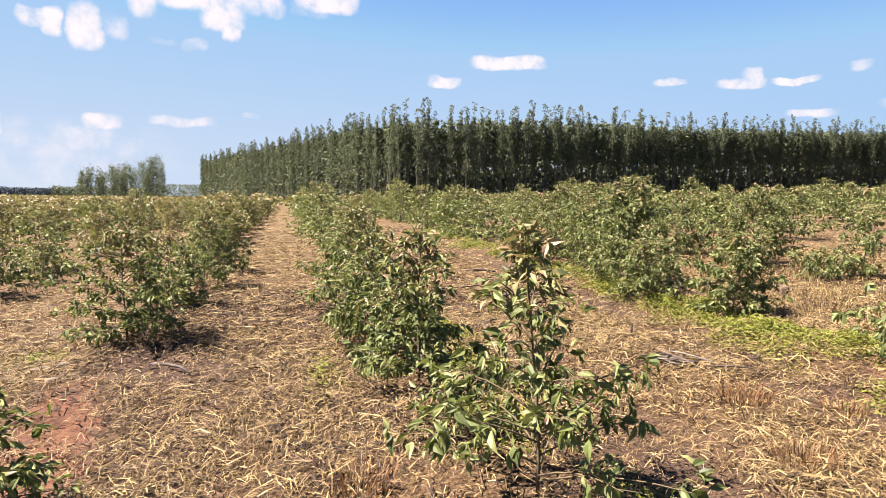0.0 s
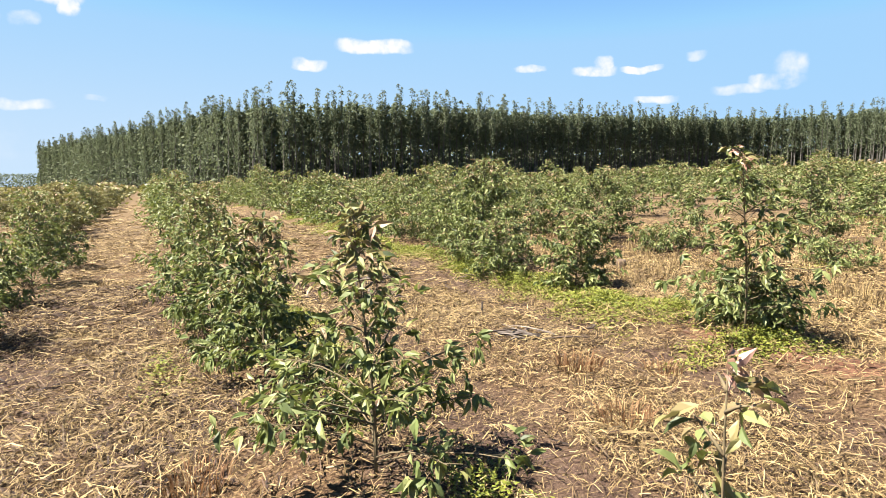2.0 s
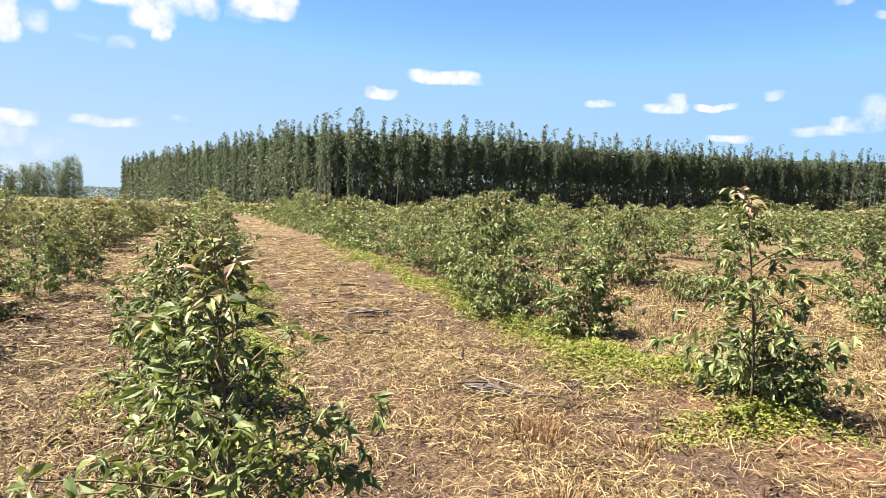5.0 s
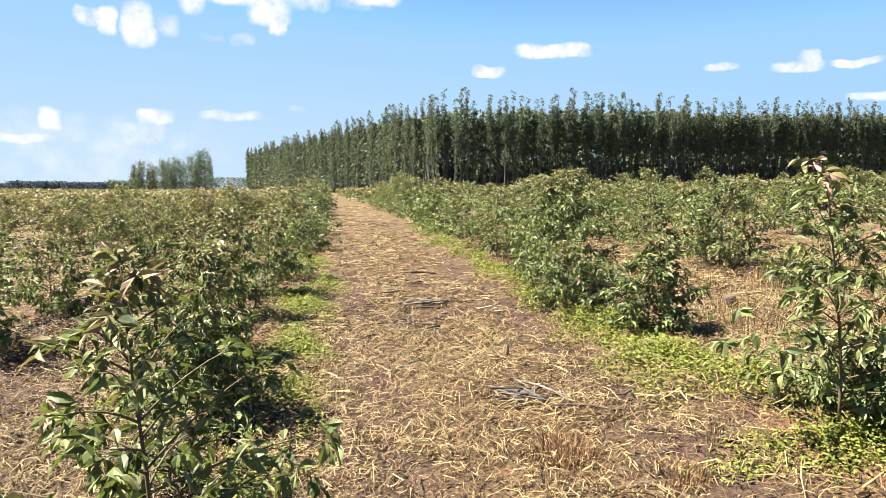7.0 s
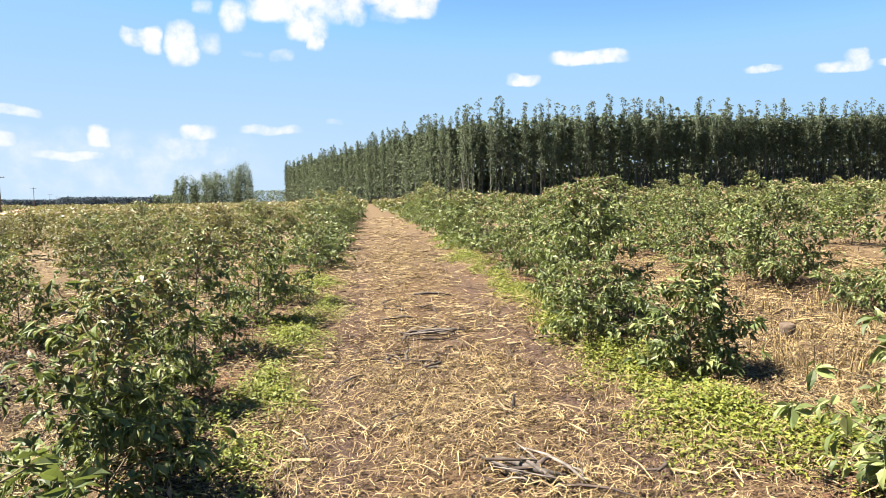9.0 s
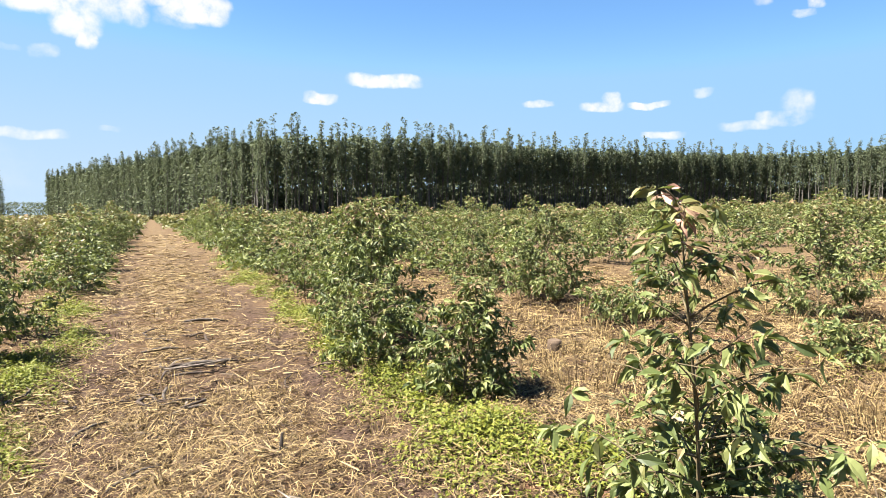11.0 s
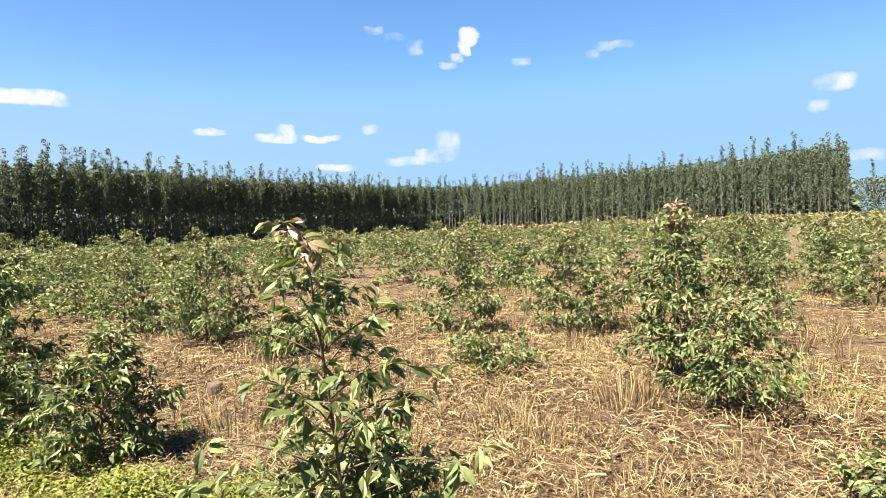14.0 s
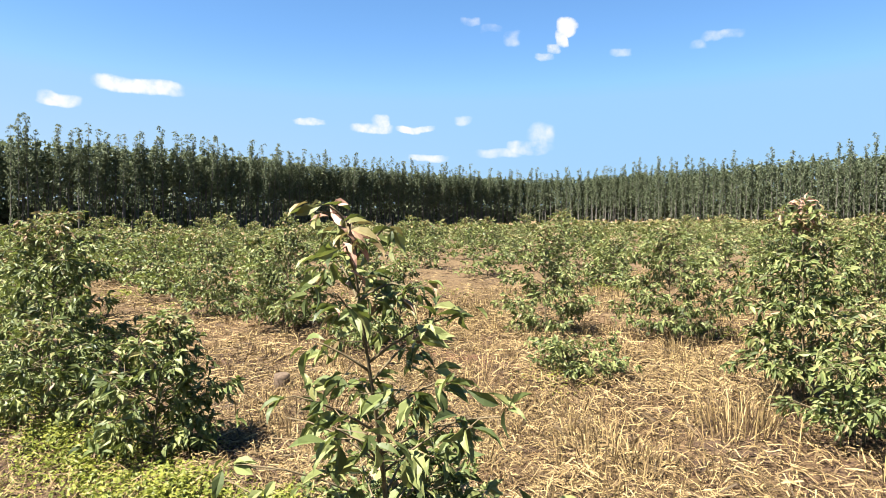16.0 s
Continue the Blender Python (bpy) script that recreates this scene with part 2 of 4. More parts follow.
def ground_material():
    k = Nodes("straw_covered_soil")
    c = k.coords()
    bare = k.tree.nodes.new("ShaderNodeAttribute")
    bare.attribute_name = "bare"
    soil = k.ramp(k.noise(2.2, 8.0, 0.65, c), [(0.3, (0.0594, 0.027, 0.0162)), (0.52, (0.1148, 0.0561, 0.0344)), (0.72, (0.162, 0.0912, 0.0608))])
    soil = k.mix(0.85, soil, k.ramp(k.noise(26.0, 8.0, 0.78, c), [(0.36, (0.3, 0.27, 0.25)), (0.52, (0.85, 0.85, 0.85)), (0.68, (1.35, 1.35, 1.35))]), 'MULTIPLY')
    litter = k.ramp(k.noise(38.0, 8.0, 0.8, c), [(0.38, (0.0095, 0.0047, 0.0027)), (0.5, (0.0574, 0.0338, 0.0175)), (0.64, (0.1485, 0.1012, 0.054))])
    grey = k.ramp(k.noise(0.9, 6.0, 0.7, c), [(0.5, (0, 0, 0)), (0.66, (0.608, 0.608, 0.608))])
    litter = k.mix(grey, litter, k.ramp(k.noise(70.0, 6.0, 0.8, c), [(0.4, (0.0135, 0.0081, 0.0061)), (0.6, (0.081, 0.0561, 0.0439))]))
    # wheel lanes, trodden grey-brown
    lane = k.tree.nodes.new("ShaderNodeAttribute")
    lane.attribute_name = "lane"
    worn = k.maths("MULTIPLY", lane.outputs["Fac"], k.ramp(k.noise(1.6, 5.0, 0.7, c), [(0.32, (0.3, 0.3, 0.3)), (0.52, (1, 1, 1))]))
    trodden = k.ramp(k.noise(55.0, 6.0, 0.8, c), [(0.4, (0.0125, 0.0068, 0.0052)), (0.52, (0.043, 0.0262, 0.0196)), (0.64, (0.095, 0.065, 0.0475))])
    litter = k.mix(worn, litter, trodden)
    # farther off the strands themselves are too fine to lay one by one
    strewn = k.tree.nodes.new("ShaderNodeAttribute")
    strewn.attribute_name = "strewn"
    mat_straw = k.ramp(k.noise(14.0, 10.0, 0.82, c), [(0.36, (0.0281, 0.0163, 0.0089)), (0.5, (0.0729, 0.0483, 0.0252)), (0.66, (0.138, 0.1, 0.0563))])
    litter = k.mix(strewn.outputs["Fac"], litter, mat_straw)
    edge = k.maths("ADD", bare.outputs["Fac"], k.maths("MULTIPLY", k.maths("SUBTRACT", k.noise(3.0, 6.0, 0.65, c), 0.5), 1.6))
    col = k.mix(k.ramp(edge, [(0.42, (0, 0, 0)), (0.62, (1, 1, 1))]), litter, soil)
    fine = k.noise(60.0, 6.0, 0.7, c)
    return k.done(k.surface(col, 0.95, k.bump(fine, 0.8, 0.015), 0.1))


GROUND = ground_material()


# ---- mesh tools ----
rng = np.random.default_rng(7)


def mesh_of(name, verts, faces, material, smooth=False):
    me = bpy.data.meshes.new(name)
    me.from_pydata(np.asarray(verts, float).tolist(), [], [list(f) for f in faces])
    me.materials.append(material)
    if smooth:
        me.polygons.foreach_set("use_smooth", np.ones(len(me.polygons), bool))
    me.update()
    return me


def part(name, me, parent, label=""):
    ob = new(name, me)
    ob.parent = parent
    return tagged(ob, label)


class Pile:
    """Collects vertices and faces of one mesh."""

    def __init__(self):
        self.v, self.f, self.n = [], [], 0

    def add(self, verts, faces):
        verts = np.asarray(verts, float)
        self.v.append(verts)
        self.f.extend((np.asarray(faces) + self.n).tolist() if not isinstance(faces, list) else [[i + self.n for i in q] for q in faces])
        self.n += len(verts)

    def mesh(self, name, material, smooth=False):
        return mesh_of(name, np.concatenate(self.v), self.f, material, smooth)


# leaf blanks: x across, y along, z up; unit length, unit width
LEAF_FINE = (np.array([(0, 0, 0), (-0.34, 0.2, 0.07), (0.3, 0.24, 0.05), (0, 0.22, 0.0), (-0.5, 0.45, 0.05), (0.48, 0.5, 0.09), (0, 0.5, -0.05),
                       (-0.3, 0.74, -0.1), (0.24, 0.8, -0.04), (0.02, 0.78, -0.15), (0.05, 1, -0.32)]),
             [[0, 3, 1], [0, 2, 3], [1, 3, 6, 4], [3, 2, 5, 6], [4, 6, 9, 7], [6, 5, 8, 9], [7, 9, 10], [9, 8, 10]])
LEAF_MID = (np.array([(0, 0, 0), (-0.5, 0.45, 0.1), (0.5, 0.45, 0.1), (0, 0.5, -0.02), (0.04, 1, -0.26)]), [[0, 3, 1], [0, 2, 3], [1, 3, 4], [3, 2, 4]])
LEAF_FAR = (np.array([(0, 0, 0), (-0.5, 0.5, 0.08), (0.5, 0.5, -0.08), (0, 1, 0)]), [[0, 2, 3, 1]])


def unit(v):
    return v / np.maximum(np.linalg.norm(v, axis=-1, keepdims=True), 1e-9)


def leaves(blank, at, along, length, width, twist):
    """Many leaves at once: places, directions, sizes; twist turns each about its length."""
    bv, bf = blank
    y = unit(np.asarray(along, float))
    x = unit(np.cross(y, np.array([0, 0, 1.0]) + 1e-3))
    z = np.cross(x, y)
    c, s = np.cos(twist)[:, None], np.sin(twist)[:, None]
    x, z = c * x + s * z, -s * x + c * z
    v = (at[:, None] + bv[None, :, 0:1] * (x * np.asarray(width)[:, None])[:, None] + bv[None, :, 1:2] * (y * np.asarray(length)[:, None])[:, None]
         + bv[None, :, 2:3] * (z * np.asarray(length)[:, None])[:, None]).reshape(-1, 3)
    faces = []
    for i in range(len(at)):
        o = i * len(bv)
        faces.extend([[j + o for j in q] for q in bf])
    return v, faces


def tube(points, radii, sides=6):
    """A tapered, closed tube along a line of points."""
    p = np.asarray(points, float)
    t = unit(np.gradient(p, axis=0))
    a = unit(np.cross(t, np.array([0.31, 0.95, 0.12])))
    b = np.cross(t, a)
    ang = np.arange(sides) * 2 * np.pi / sides
    ring = np.cos(ang)[None, :, None] * a[:, None] + np.sin(ang)[None, :, None] * b[:, None]
    v = (p[:, None] + ring * np.asarray(radii)[:, None, None]).reshape(-1, 3)
    f = [[i * sides + j, i * sides + (j + 1) % sides, (i + 1) * sides + (j + 1) % sides, (i + 1) * sides + j] for i in range(len(p) - 1) for j in range(sides)]
    f.append(list(range(sides))[::-1])
    f.append([(len(p) - 1) * sides + j for j in range(sides)])
    return v, f


# ---- ground ----
def hollow(bearing):
    """A shallow hollow of the far field before the tall wood, 0 to 1."""
    return np.exp(-((bearing - 27) / 18) ** 2)


def height(x, y):
    """The field rises gently across the rows, and falls away far down the track."""
    x, y = np.asarray(x, float), np.asarray(y, float)
    rise = np.where(x >= 0, 30 * np.tanh(0.036 * x / 30) + 0.18 * (1 - np.exp(-np.maximum(x, 0) / 8)), -1.7 * (1 - np.exp(0.058 * np.minimum(x, 0) / 1.7)))
    far = np.maximum(y, 0)
    drop = 0.010 * np.maximum(np.hypot(x, y) - 260, 0) * np.clip((-x - 70) / 60, 0, 1)
    drop = drop + 2.1 * hollow(np.degrees(np.arctan2(x, y))) * np.clip((np.hypot(x, y) - 25) / 165, 0, 1.1)
    return rise - drop - 0.02 + 0.021 * y / (1 + (y / 30) ** 2) - 0.0075 * far * (1 - np.exp(-far / 45))


ROWS_X = [-1.6 - 2.6 - 3.0 * i for i in range(90, -1, -1)] + [-1.6, 0.95, 4.3, 7.4] + [7.4 + 3.1 * i for i in range(1, 75)]
ROWS_NEAR = np.array([x for x in ROWS_X if -40 < x < 60])


def row_offset(x, y):
    """Distance across the rows to the nearest row line."""
    u = np.asarray(x, float) + 0.03 * (np.asarray(y, float) - 4)
    return np.abs(u[..., None] - ROWS_NEAR).min(-1)


def lane_mask(x, y):
    """Two worn wheel lanes along the open track and a worn patch between them."""
    u = np.asarray(x, float) + 0.03 * (np.asarray(y, float) - 4)
    middle = 0.75 * np.exp(-((u - 2.65) / 0.3) ** 2 - ((np.asarray(y, float) - 6.7) / 1.6) ** 2)
    return np.exp(-((u - 1.87) / 0.32) ** 2) + 0.9 * np.exp(-((u - 3.5) / 0.3) ** 2) + middle


def worn_spot(x, y):
    """A bare grey hollow beside one of the bushes."""
    return np.exp(-((x + 1.15) / 0.6) ** 2 - ((y - 5.5) / 0.9) ** 2) + 0.45 * np.exp(-((x + 0.65) / 0.4) ** 2 - ((y - 5.4) / 1.6) ** 2)


def patches(x, y, cell, salt):
    """Smooth random values, 0 to 1, over cells of that size."""
    u, v = np.asarray(x, float) / cell, np.asarray(y, float) / cell
    i, j = np.floor(u), np.floor(v)
    a, b = u - i, v - j
    a, b = a * a * (3 - 2 * a), b * b * (3 - 2 * b)

    def corner(p, q):
        w = np.sin(p * 127.1 + q * 311.7 + salt * 74.7) * 43758.5453
        return w - np.floor(w)
    return (corner(i, j) * (1 - a) + corner(i + 1, j) * a) * (1 - b) + (corner(i, j + 1) * (1 - a) + corner(i + 1, j + 1) * a) * b


def bumps(x, y):
    """Low beds under the rows and small unevenness."""
    x, y = np.asarray(x, float), np.asarray(y, float)
    near = np.exp(-((x - 3) ** 2 + (y - 6) ** 2) / 900)
    bed = 0.05 * np.exp(-(row_offset(x, y) / 0.45) ** 2)
    lumps = 0.05 * (patches(x, y, 0.95, 1) - 0.5) + 0.036 * (patches(x, y, 0.36, 2) - 0.5) + 0.022 * (patches(x, y, 0.19, 3) - 0.5)
    return near * (bed + lumps - 0.015 - 0.02 * lane_mask(x, y))


def ground_z(x, y):
    return height(x, y) + bumps(x, y)


def axis(lo, hi, step, reach, grow):
    mid = list(np.arange(lo, hi + 1e-6, step))
    for sign, out in ((1, mid), (-1, mid)):
        d, s = step, step
        while d < reach:
            s *= grow
            d += s
            mid = mid + [hi + d] if sign > 0 else [lo - d] + mid
    return np.array(mid)


gx, gy = axis(-4.5, 10, 0.085, 4300, 1.14), axis(0.6, 11, 0.085, 4300, 1.14)
X, Y = np.meshgrid(gx, gy)
gv = np.stack([X, Y, ground_z(X, Y)], -1).reshape(-1, 3)
nx, ny = len(gx), len(gy)
idx = np.arange(nx * ny).reshape(ny, nx)
gf = np.stack([idx[:-1, :-1], idx[:-1, 1:], idx[1:, 1:], idx[1:, :-1]], -1).reshape(-1, 4)
ground_mesh = mesh_of("ground", gv, gf, GROUND, True)
bare = 0.9 * np.exp(-((X - 18) / 3.2) ** 2 - ((Y - 2.9) / 0.5) ** 2) + 0.75 * np.exp(-(np.hypot(X - 2, Y - 4) / 11) ** 2) * np.exp(-(row_offset(X, Y) / 0.42) ** 2) * (0.6 + 0.4 * np.sin(1.1 * Y + X)) + 0.75 * np.exp(-((X + 1.35 - 0.16 * np.sin(2.3 * Y)) / 0.24) ** 2 - ((Y - 4.0) / 1.3) ** 2)
far_off = np.hypot(X - 2.5, Y - 4.5)
lanes = ground_mesh.attributes.new("lane", "FLOAT", "POINT")
lanes.data.foreach_set("value", (lane_mask(X, Y) * np.exp(-(np.hypot(X - 2.5, Y - 5) / 16) ** 2) + worn_spot(X, Y)).ravel().astype(np.float32))
strewn = ground_mesh.attributes.new("strewn", "FLOAT", "POINT")
strewn.data.foreach_set("value", (np.clip((far_off - 5) / 8, 0, 1) * (1 - 0.6 * np.clip(lane_mask(X, Y), 0, 1))).ravel().astype(np.float32))
layer = ground_mesh.attributes.new("bare", "FLOAT", "POINT")
layer.data.foreach_set("value", bare.ravel().astype(np.float32))
ground = tagged(new("ground", ground_mesh), "reddish soil covered with dry straw mulch", "ground", kind="structure")


# ---- saplings ----
def sapling_frame(seed, tall, low, high, branches, count, leaf_len, base=0.08, taper=0.8, lean=None, shoot=1.0, tips=0.6):
    """Stem line, branch lines and the leaves (place, direction, length, twist, young or not) of one sapling."""
    r = np.random.default_rng(seed)
    n = 8
    s = np.linspace(0, 1, n)
    bend = r.normal(0, 0.05, 2) if lean is None else lean
    stem = np.stack([tall * bend[0] * s ** 1.4 + 0.012 * np.sin(5 * s + seed) - 0.012 * math.sin(seed), tall * bend[1] * s ** 1.4, tall * s], -1)
    lines, twigs, at, dr, sz, young, owner = [], [], [], [], [], [], []
    per = count / branches
    for i in range(branches):
        u = base + (0.97 - base) * ((i + r.random()) / branches) ** 1.15
        a = i * 2.4 + r.normal(0, 0.5)
        reach = (low * (1 - u) ** taper + high * u ** 0.5 * (1.15 - u)) * r.uniform(0.6, 1.15)
        lift = r.uniform(0.25, 0.6) + 0.55 * u
        foot = np.array([np.interp(u, s, stem[:, j]) for j in range(3)])
        out = np.array([math.cos(a), math.sin(a), 0.0])
        t = np.linspace(0, 1, 5)[:, None]
        sag = r.uniform(0.1, 0.45)
        line = foot + out * reach * t + np.array([0, 0, 1.0]) * reach * (lift * t - sag * t ** 2) + np.cross(out, [0, 0, 1.0]) * reach * r.normal(0, 0.12) * t ** 2
        lines.append(line)
        k = max(4, int(1.75 * per * (0.45 + 0.9 * reach / max(low, high)) + 0.5))
        nodes = max(2, int(round(k / 5)))
        pick = r.integers(0, nodes, k)
        q = (0.25 + 0.78 * (np.arange(nodes) + r.random(nodes)) / nodes)[pick]
        side = np.where(r.random(nodes) < 0.5, -1.0, 1.0)[:, None] * np.cross(out, [0, 0, 1.0])
        twig = unit(side + out * r.uniform(0, 1.3, (nodes, 1)) + r.normal(0, 0.45, (nodes, 3))) * r.uniform(0.02, 0.15, (nodes, 1)) * (0.45 + reach)
        joint = np.stack([np.interp(q, t[:, 0], line[:, j]) for j in range(3)], -1)
        twigs.append([(joint[pick == m][0], joint[pick == m][0] + twig[m]) for m in range(nodes) if (pick == m).any()])
        spot = joint + twig[pick] + r.normal(0, 0.012, (k, 3))
        spread = unit(twig)[pick] * 0.5 + unit(r.normal(0, 1, (k, 3)) * np.array([1, 1, 0.4]))
        at.append(spot)
        owner.append(np.full(k, i))
        dr.append(unit(spread * 0.8 + out * 0.15 + np.array([0, 0, -1.0]) * r.uniform(-0.35, 1.1, (k, 1)) * (1.15 - 0.8 * u)))
        sz.append(leaf_len * r.uniform(0.5, 1.25, k) * (1.05 - 0.2 * u))
        young.append(r.random(k) < max(0.025, (u - tips) * 1.4))
    k = int(max(14, count // 26) * shoot)
    owner.append(np.full(k, -1))
    at.append(stem[-1] + np.stack([r.normal(0, 0.022 * shoot, k), r.normal(0, 0.022 * shoot, k), -np.abs(r.normal(0, 0.08 * shoot, k)) + 0.02], -1))
    dr.append(unit(np.stack([r.normal(0, 1, k), r.normal(0, 1, k), r.normal(0.25, 0.45, k)], -1)))
    sz.append(leaf_len * r.uniform(0.5, 1.0, k))
    young.append(r.random(k) < 0.7)
    at, dr, sz, young, owner = (np.concatenate(v) for v in (at, dr, sz, young, owner))
    keep = at[:, 2] > 0.03
    return stem, lines, twigs, at[keep], dr[keep], sz[keep], r.normal(0, 0.8, len(at))[keep], young[keep], owner[keep]


LEAF_RATIO = 0.4
GREEN_LEAF = mesh_of("leaf", LEAF_FINE[0] * np.array([LEAF_RATIO, 1, 1]), LEAF_FINE[1], LEAF)
PINK_LEAF = mesh_of("leaf", LEAF_FINE[0] * np.array([LEAF_RATIO, 1, 1]), LEAF_FINE[1], PINK)
RED_LEAF = mesh_of("leaf", LEAF_FINE[0] * np.array([LEAF_RATIO, 1, 1]), LEAF_FINE[1], YOUNG)


def leaf_pose(at, along, size, twist):
    y = Vector(along).normalized()
    x = y.cross(Vector((0.001, 0.001, 1.001))).normalized()
    z = x.cross(y)
    m = Matrix((x, y, z)).transposed().to_4x4()
    return Matrix.Translation(Vector(at)) @ m @ Matrix.Rotation(-twist, 4, "Y") @ Matrix.Diagonal((size, size, size, 1))


def sapling(seed, x, y, tall, low, high, branches, count, singles, leaf_len=0.12, blank=LEAF_FINE, base=0.08, label="", sides=5, taper=0.8, lean=None, shoot=1.0, tips=0.6, green=LEAF):
    """One sapling: stem, branches and leaves; the first `singles` leaves and the branches of a near plant are parts of their own."""
    root = new("sapling")
    root.matrix_world = pose(x, y, float(ground_z(x, y)) - 0.02)
    stem, lines, twigs, at, dr, sz, tw, young, owner = sapling_frame(seed, tall, low, high, branches, count, leaf_len, base, taper, lean, shoot, tips)
    pink = young & (owner < 0) & np.isin(label, (TALL, LOW))
    s = np.linspace(0, 1, len(stem))
    v, f = tube(stem, (0.004 if label == LOW else 0.006) * (1 + 0.5 * tall) * (1 - 0.72 * s), 7 if singles else 4)
    part("stem", mesh_of("stem", v, f, STEM, True), root)
    if singles:
        boughs = []
        fine = Pile()
        for line, offshoots in zip(lines, twigs):
            v, f = tube(line, np.linspace(0.005, 0.002, len(line)), sides)
            boughs.append(part("branch", mesh_of("branch", v, f, STEM, True), root))
            for a, b in offshoots:
                fine.add(*tube([a, b], [0.002, 0.0013], 3))
        tagged(part("twigwork", fine.mesh("twigwork", STEM), root), kind="stuff")
    else:
        pile = Pile()
        for line in lines:
            pile.add(*tube(line[::2], [0.006, 0.004, 0.002], 3))
        tagged(part("branchwork", pile.mesh("branchwork", STEM), root), kind="stuff")
    order = np.argsort(-sz) if singles else np.arange(len(at))
    for i in order[:singles]:
        ob = part("leaf", PINK_LEAF if pink[i] else RED_LEAF if young[i] else GREEN_LEAF, boughs[owner[i]] if owner[i] >= 0 else root)
        ob.matrix_local = leaf_pose(at[i], dr[i], sz[i], tw[i])
    rest = order[singles:]
    for sel, material, name in ((rest[~young[rest]], green, "foliage"), (rest[young[rest] & ~pink[rest]], YOUNG, "shoot_foliage"), (rest[pink[rest]], PINK, "reddish_foliage")):
        if len(sel):
            v, f = leaves(blank, at[sel], dr[sel], sz[sel], sz[sel] * LEAF_RATIO, tw[sel])
            tagged(part(name, mesh_of(name, v, f, material), root), kind="stuff")
    return tagged(root, label, "sapling", "saplings in the field rows")


SAPLING = "young eucalyptus sapling with drooping green leaves in straw mulch"
TALL = "tall slender eucalyptus sapling with reddish shoots at its tip"
LOW = "slender young eucalyptus sapling with sparse green leaves"
BUSHY = "low bushy dark green eucalyptus sapling among dry straw"
# beside the camera's way: x, y, height, low and high crown radius, branches, leaves, single leaves, label
NEAR = [
    (1.24, 0.82, 1.1, 0.34, 0.2, 17, 130, 110, LOW), (1.1, 2.62, 1.24, 0.74, 0.17, 36, 560, 280, SAPLING), (0.85, 4.33, 1.08, 0.45, 0.36, 34, 900, 260, SAPLING),
    (0.6, 5.7, 1.0, 0.45, 0.34, 30, 620, 60, SAPLING), (0.5, 6.95, 1.2, 0.5, 0.32, 30, 620, 60, SAPLING), (0.75, 8.4, 1.05, 0.5, 0.34, 30, 560, 0, SAPLING), (0.78, 9.6, 1.25, 0.5, 0.34, 30, 560, 0, SAPLING),
    (4.37, 3.49, 1.45, 0.6, 0.34, 34, 400, 290, TALL), (4.3, 5.65, 0.84, 0.36, 0.34, 34, 820, 200, BUSHY), (4.2, 7.65, 1.42, 0.70, 0.5, 42, 1300, 160, SAPLING),
    (4.55, 9.75, 1.35, 0.6, 0.5, 34, 850, 0, SAPLING), (4.75, 11.4, 1.3, 0.6, 0.5, 34, 800, 0, SAPLING), (3.95, 6.75, 0.68, 0.5, 0.4, 30, 700, 60, BUSHY),
    (7.42, 2.85, 0.76, 0.55, 0.30, 34, 640, 160, BUSHY), (8.0, 3.37, 1.52, 0.35, 0.62, 38, 900, 120, TALL), (6.85, 8.75, 1.2, 0.6, 0.6, 40, 1100, 60, SAPLING), (7.5, 5.0, 0.3, 0.5, 0.3, 22, 420, 0, BUSHY),
    (8.85, 6.35, 1.27, 0.5, 0.62, 38, 1000, 60, SAPLING), (9.8, 5.35, 1.25, 0.55, 0.55, 38, 1050, 60, SAPLING), (11.6, 4.7, 1.5, 0.6, 0.5, 34, 800, 0, TALL), (11.9, 3.85, 1.4, 0.6, 0.5, 34, 800, 0, SAPLING),
    (-1.57, 6.4, 1.08, 0.62, 0.42, 38, 900, 160, BUSHY), (-1.42, 3.0, 0.72, 0.4, 0.3, 30, 420, 160, BUSHY), (-1.5, 8.0, 0.9, 0.55, 0.35, 30, 560, 0, SAPLING), (-1.35, 9.6, 1.1, 0.55, 0.35, 30, 560, 0, SAPLING), (-1.32, 11.2, 1.2, 0.6, 0.35, 30, 560, 0, SAPLING),
    (4.85, 3.95, 0.42, 0.5, 0.25, 24, 420, 60, BUSHY), (4.6, 3.62, 0.46, 0.36, 0.28, 26, 420, 100, BUSHY), (4.4, 8.2, 0.5, 0.5, 0.3, 22, 380, 0, BUSHY), (0.95, 3.4, 0.4, 0.34, 0.2, 18, 170, 80, BUSHY), (0.7, 4.95, 0.6, 0.4, 0.3, 24, 400, 0, BUSHY),
    (-3.95, 11.0, 0.65, 0.4, 0.25, 24, 360, 0, SAPLING), (-4.1, 9.7, 0.95, 0.5, 0.3, 28, 480, 0, SAPLING),
    (4.35, 8.9, 1.05, 0.5, 0.4, 30, 520, 0, SAPLING), (4.1, 10.6, 1.15, 0.5, 0.4, 30, 520, 0, SAPLING), (4.3, 12.3, 1.2, 0.5, 0.4, 30, 520, 0, SAPLING), (7.3, 7.1, 0.95, 0.45, 0.35, 28, 420, 0, SAPLING), (6.6, 10.4, 1.2, 0.5, 0.42, 30, 520, 0, SAPLING),
    (14.9, 3.4, 1.3, 0.55, 0.5, 34, 800, 0, SAPLING), (13.2, 4.2, 1.35, 0.55, 0.5, 34, 800, 0, SAPLING), (6.93, 7.34, 0.35, 0.5, 0.3, 22, 380, 0, BUSHY), (10.2, 3.4, 0.5, 0.5, 0.3, 24, 420, 0, BUSHY), (6.35, 1.75, 0.42, 0.32, 0.2, 16, 120, 100, LOW),
]
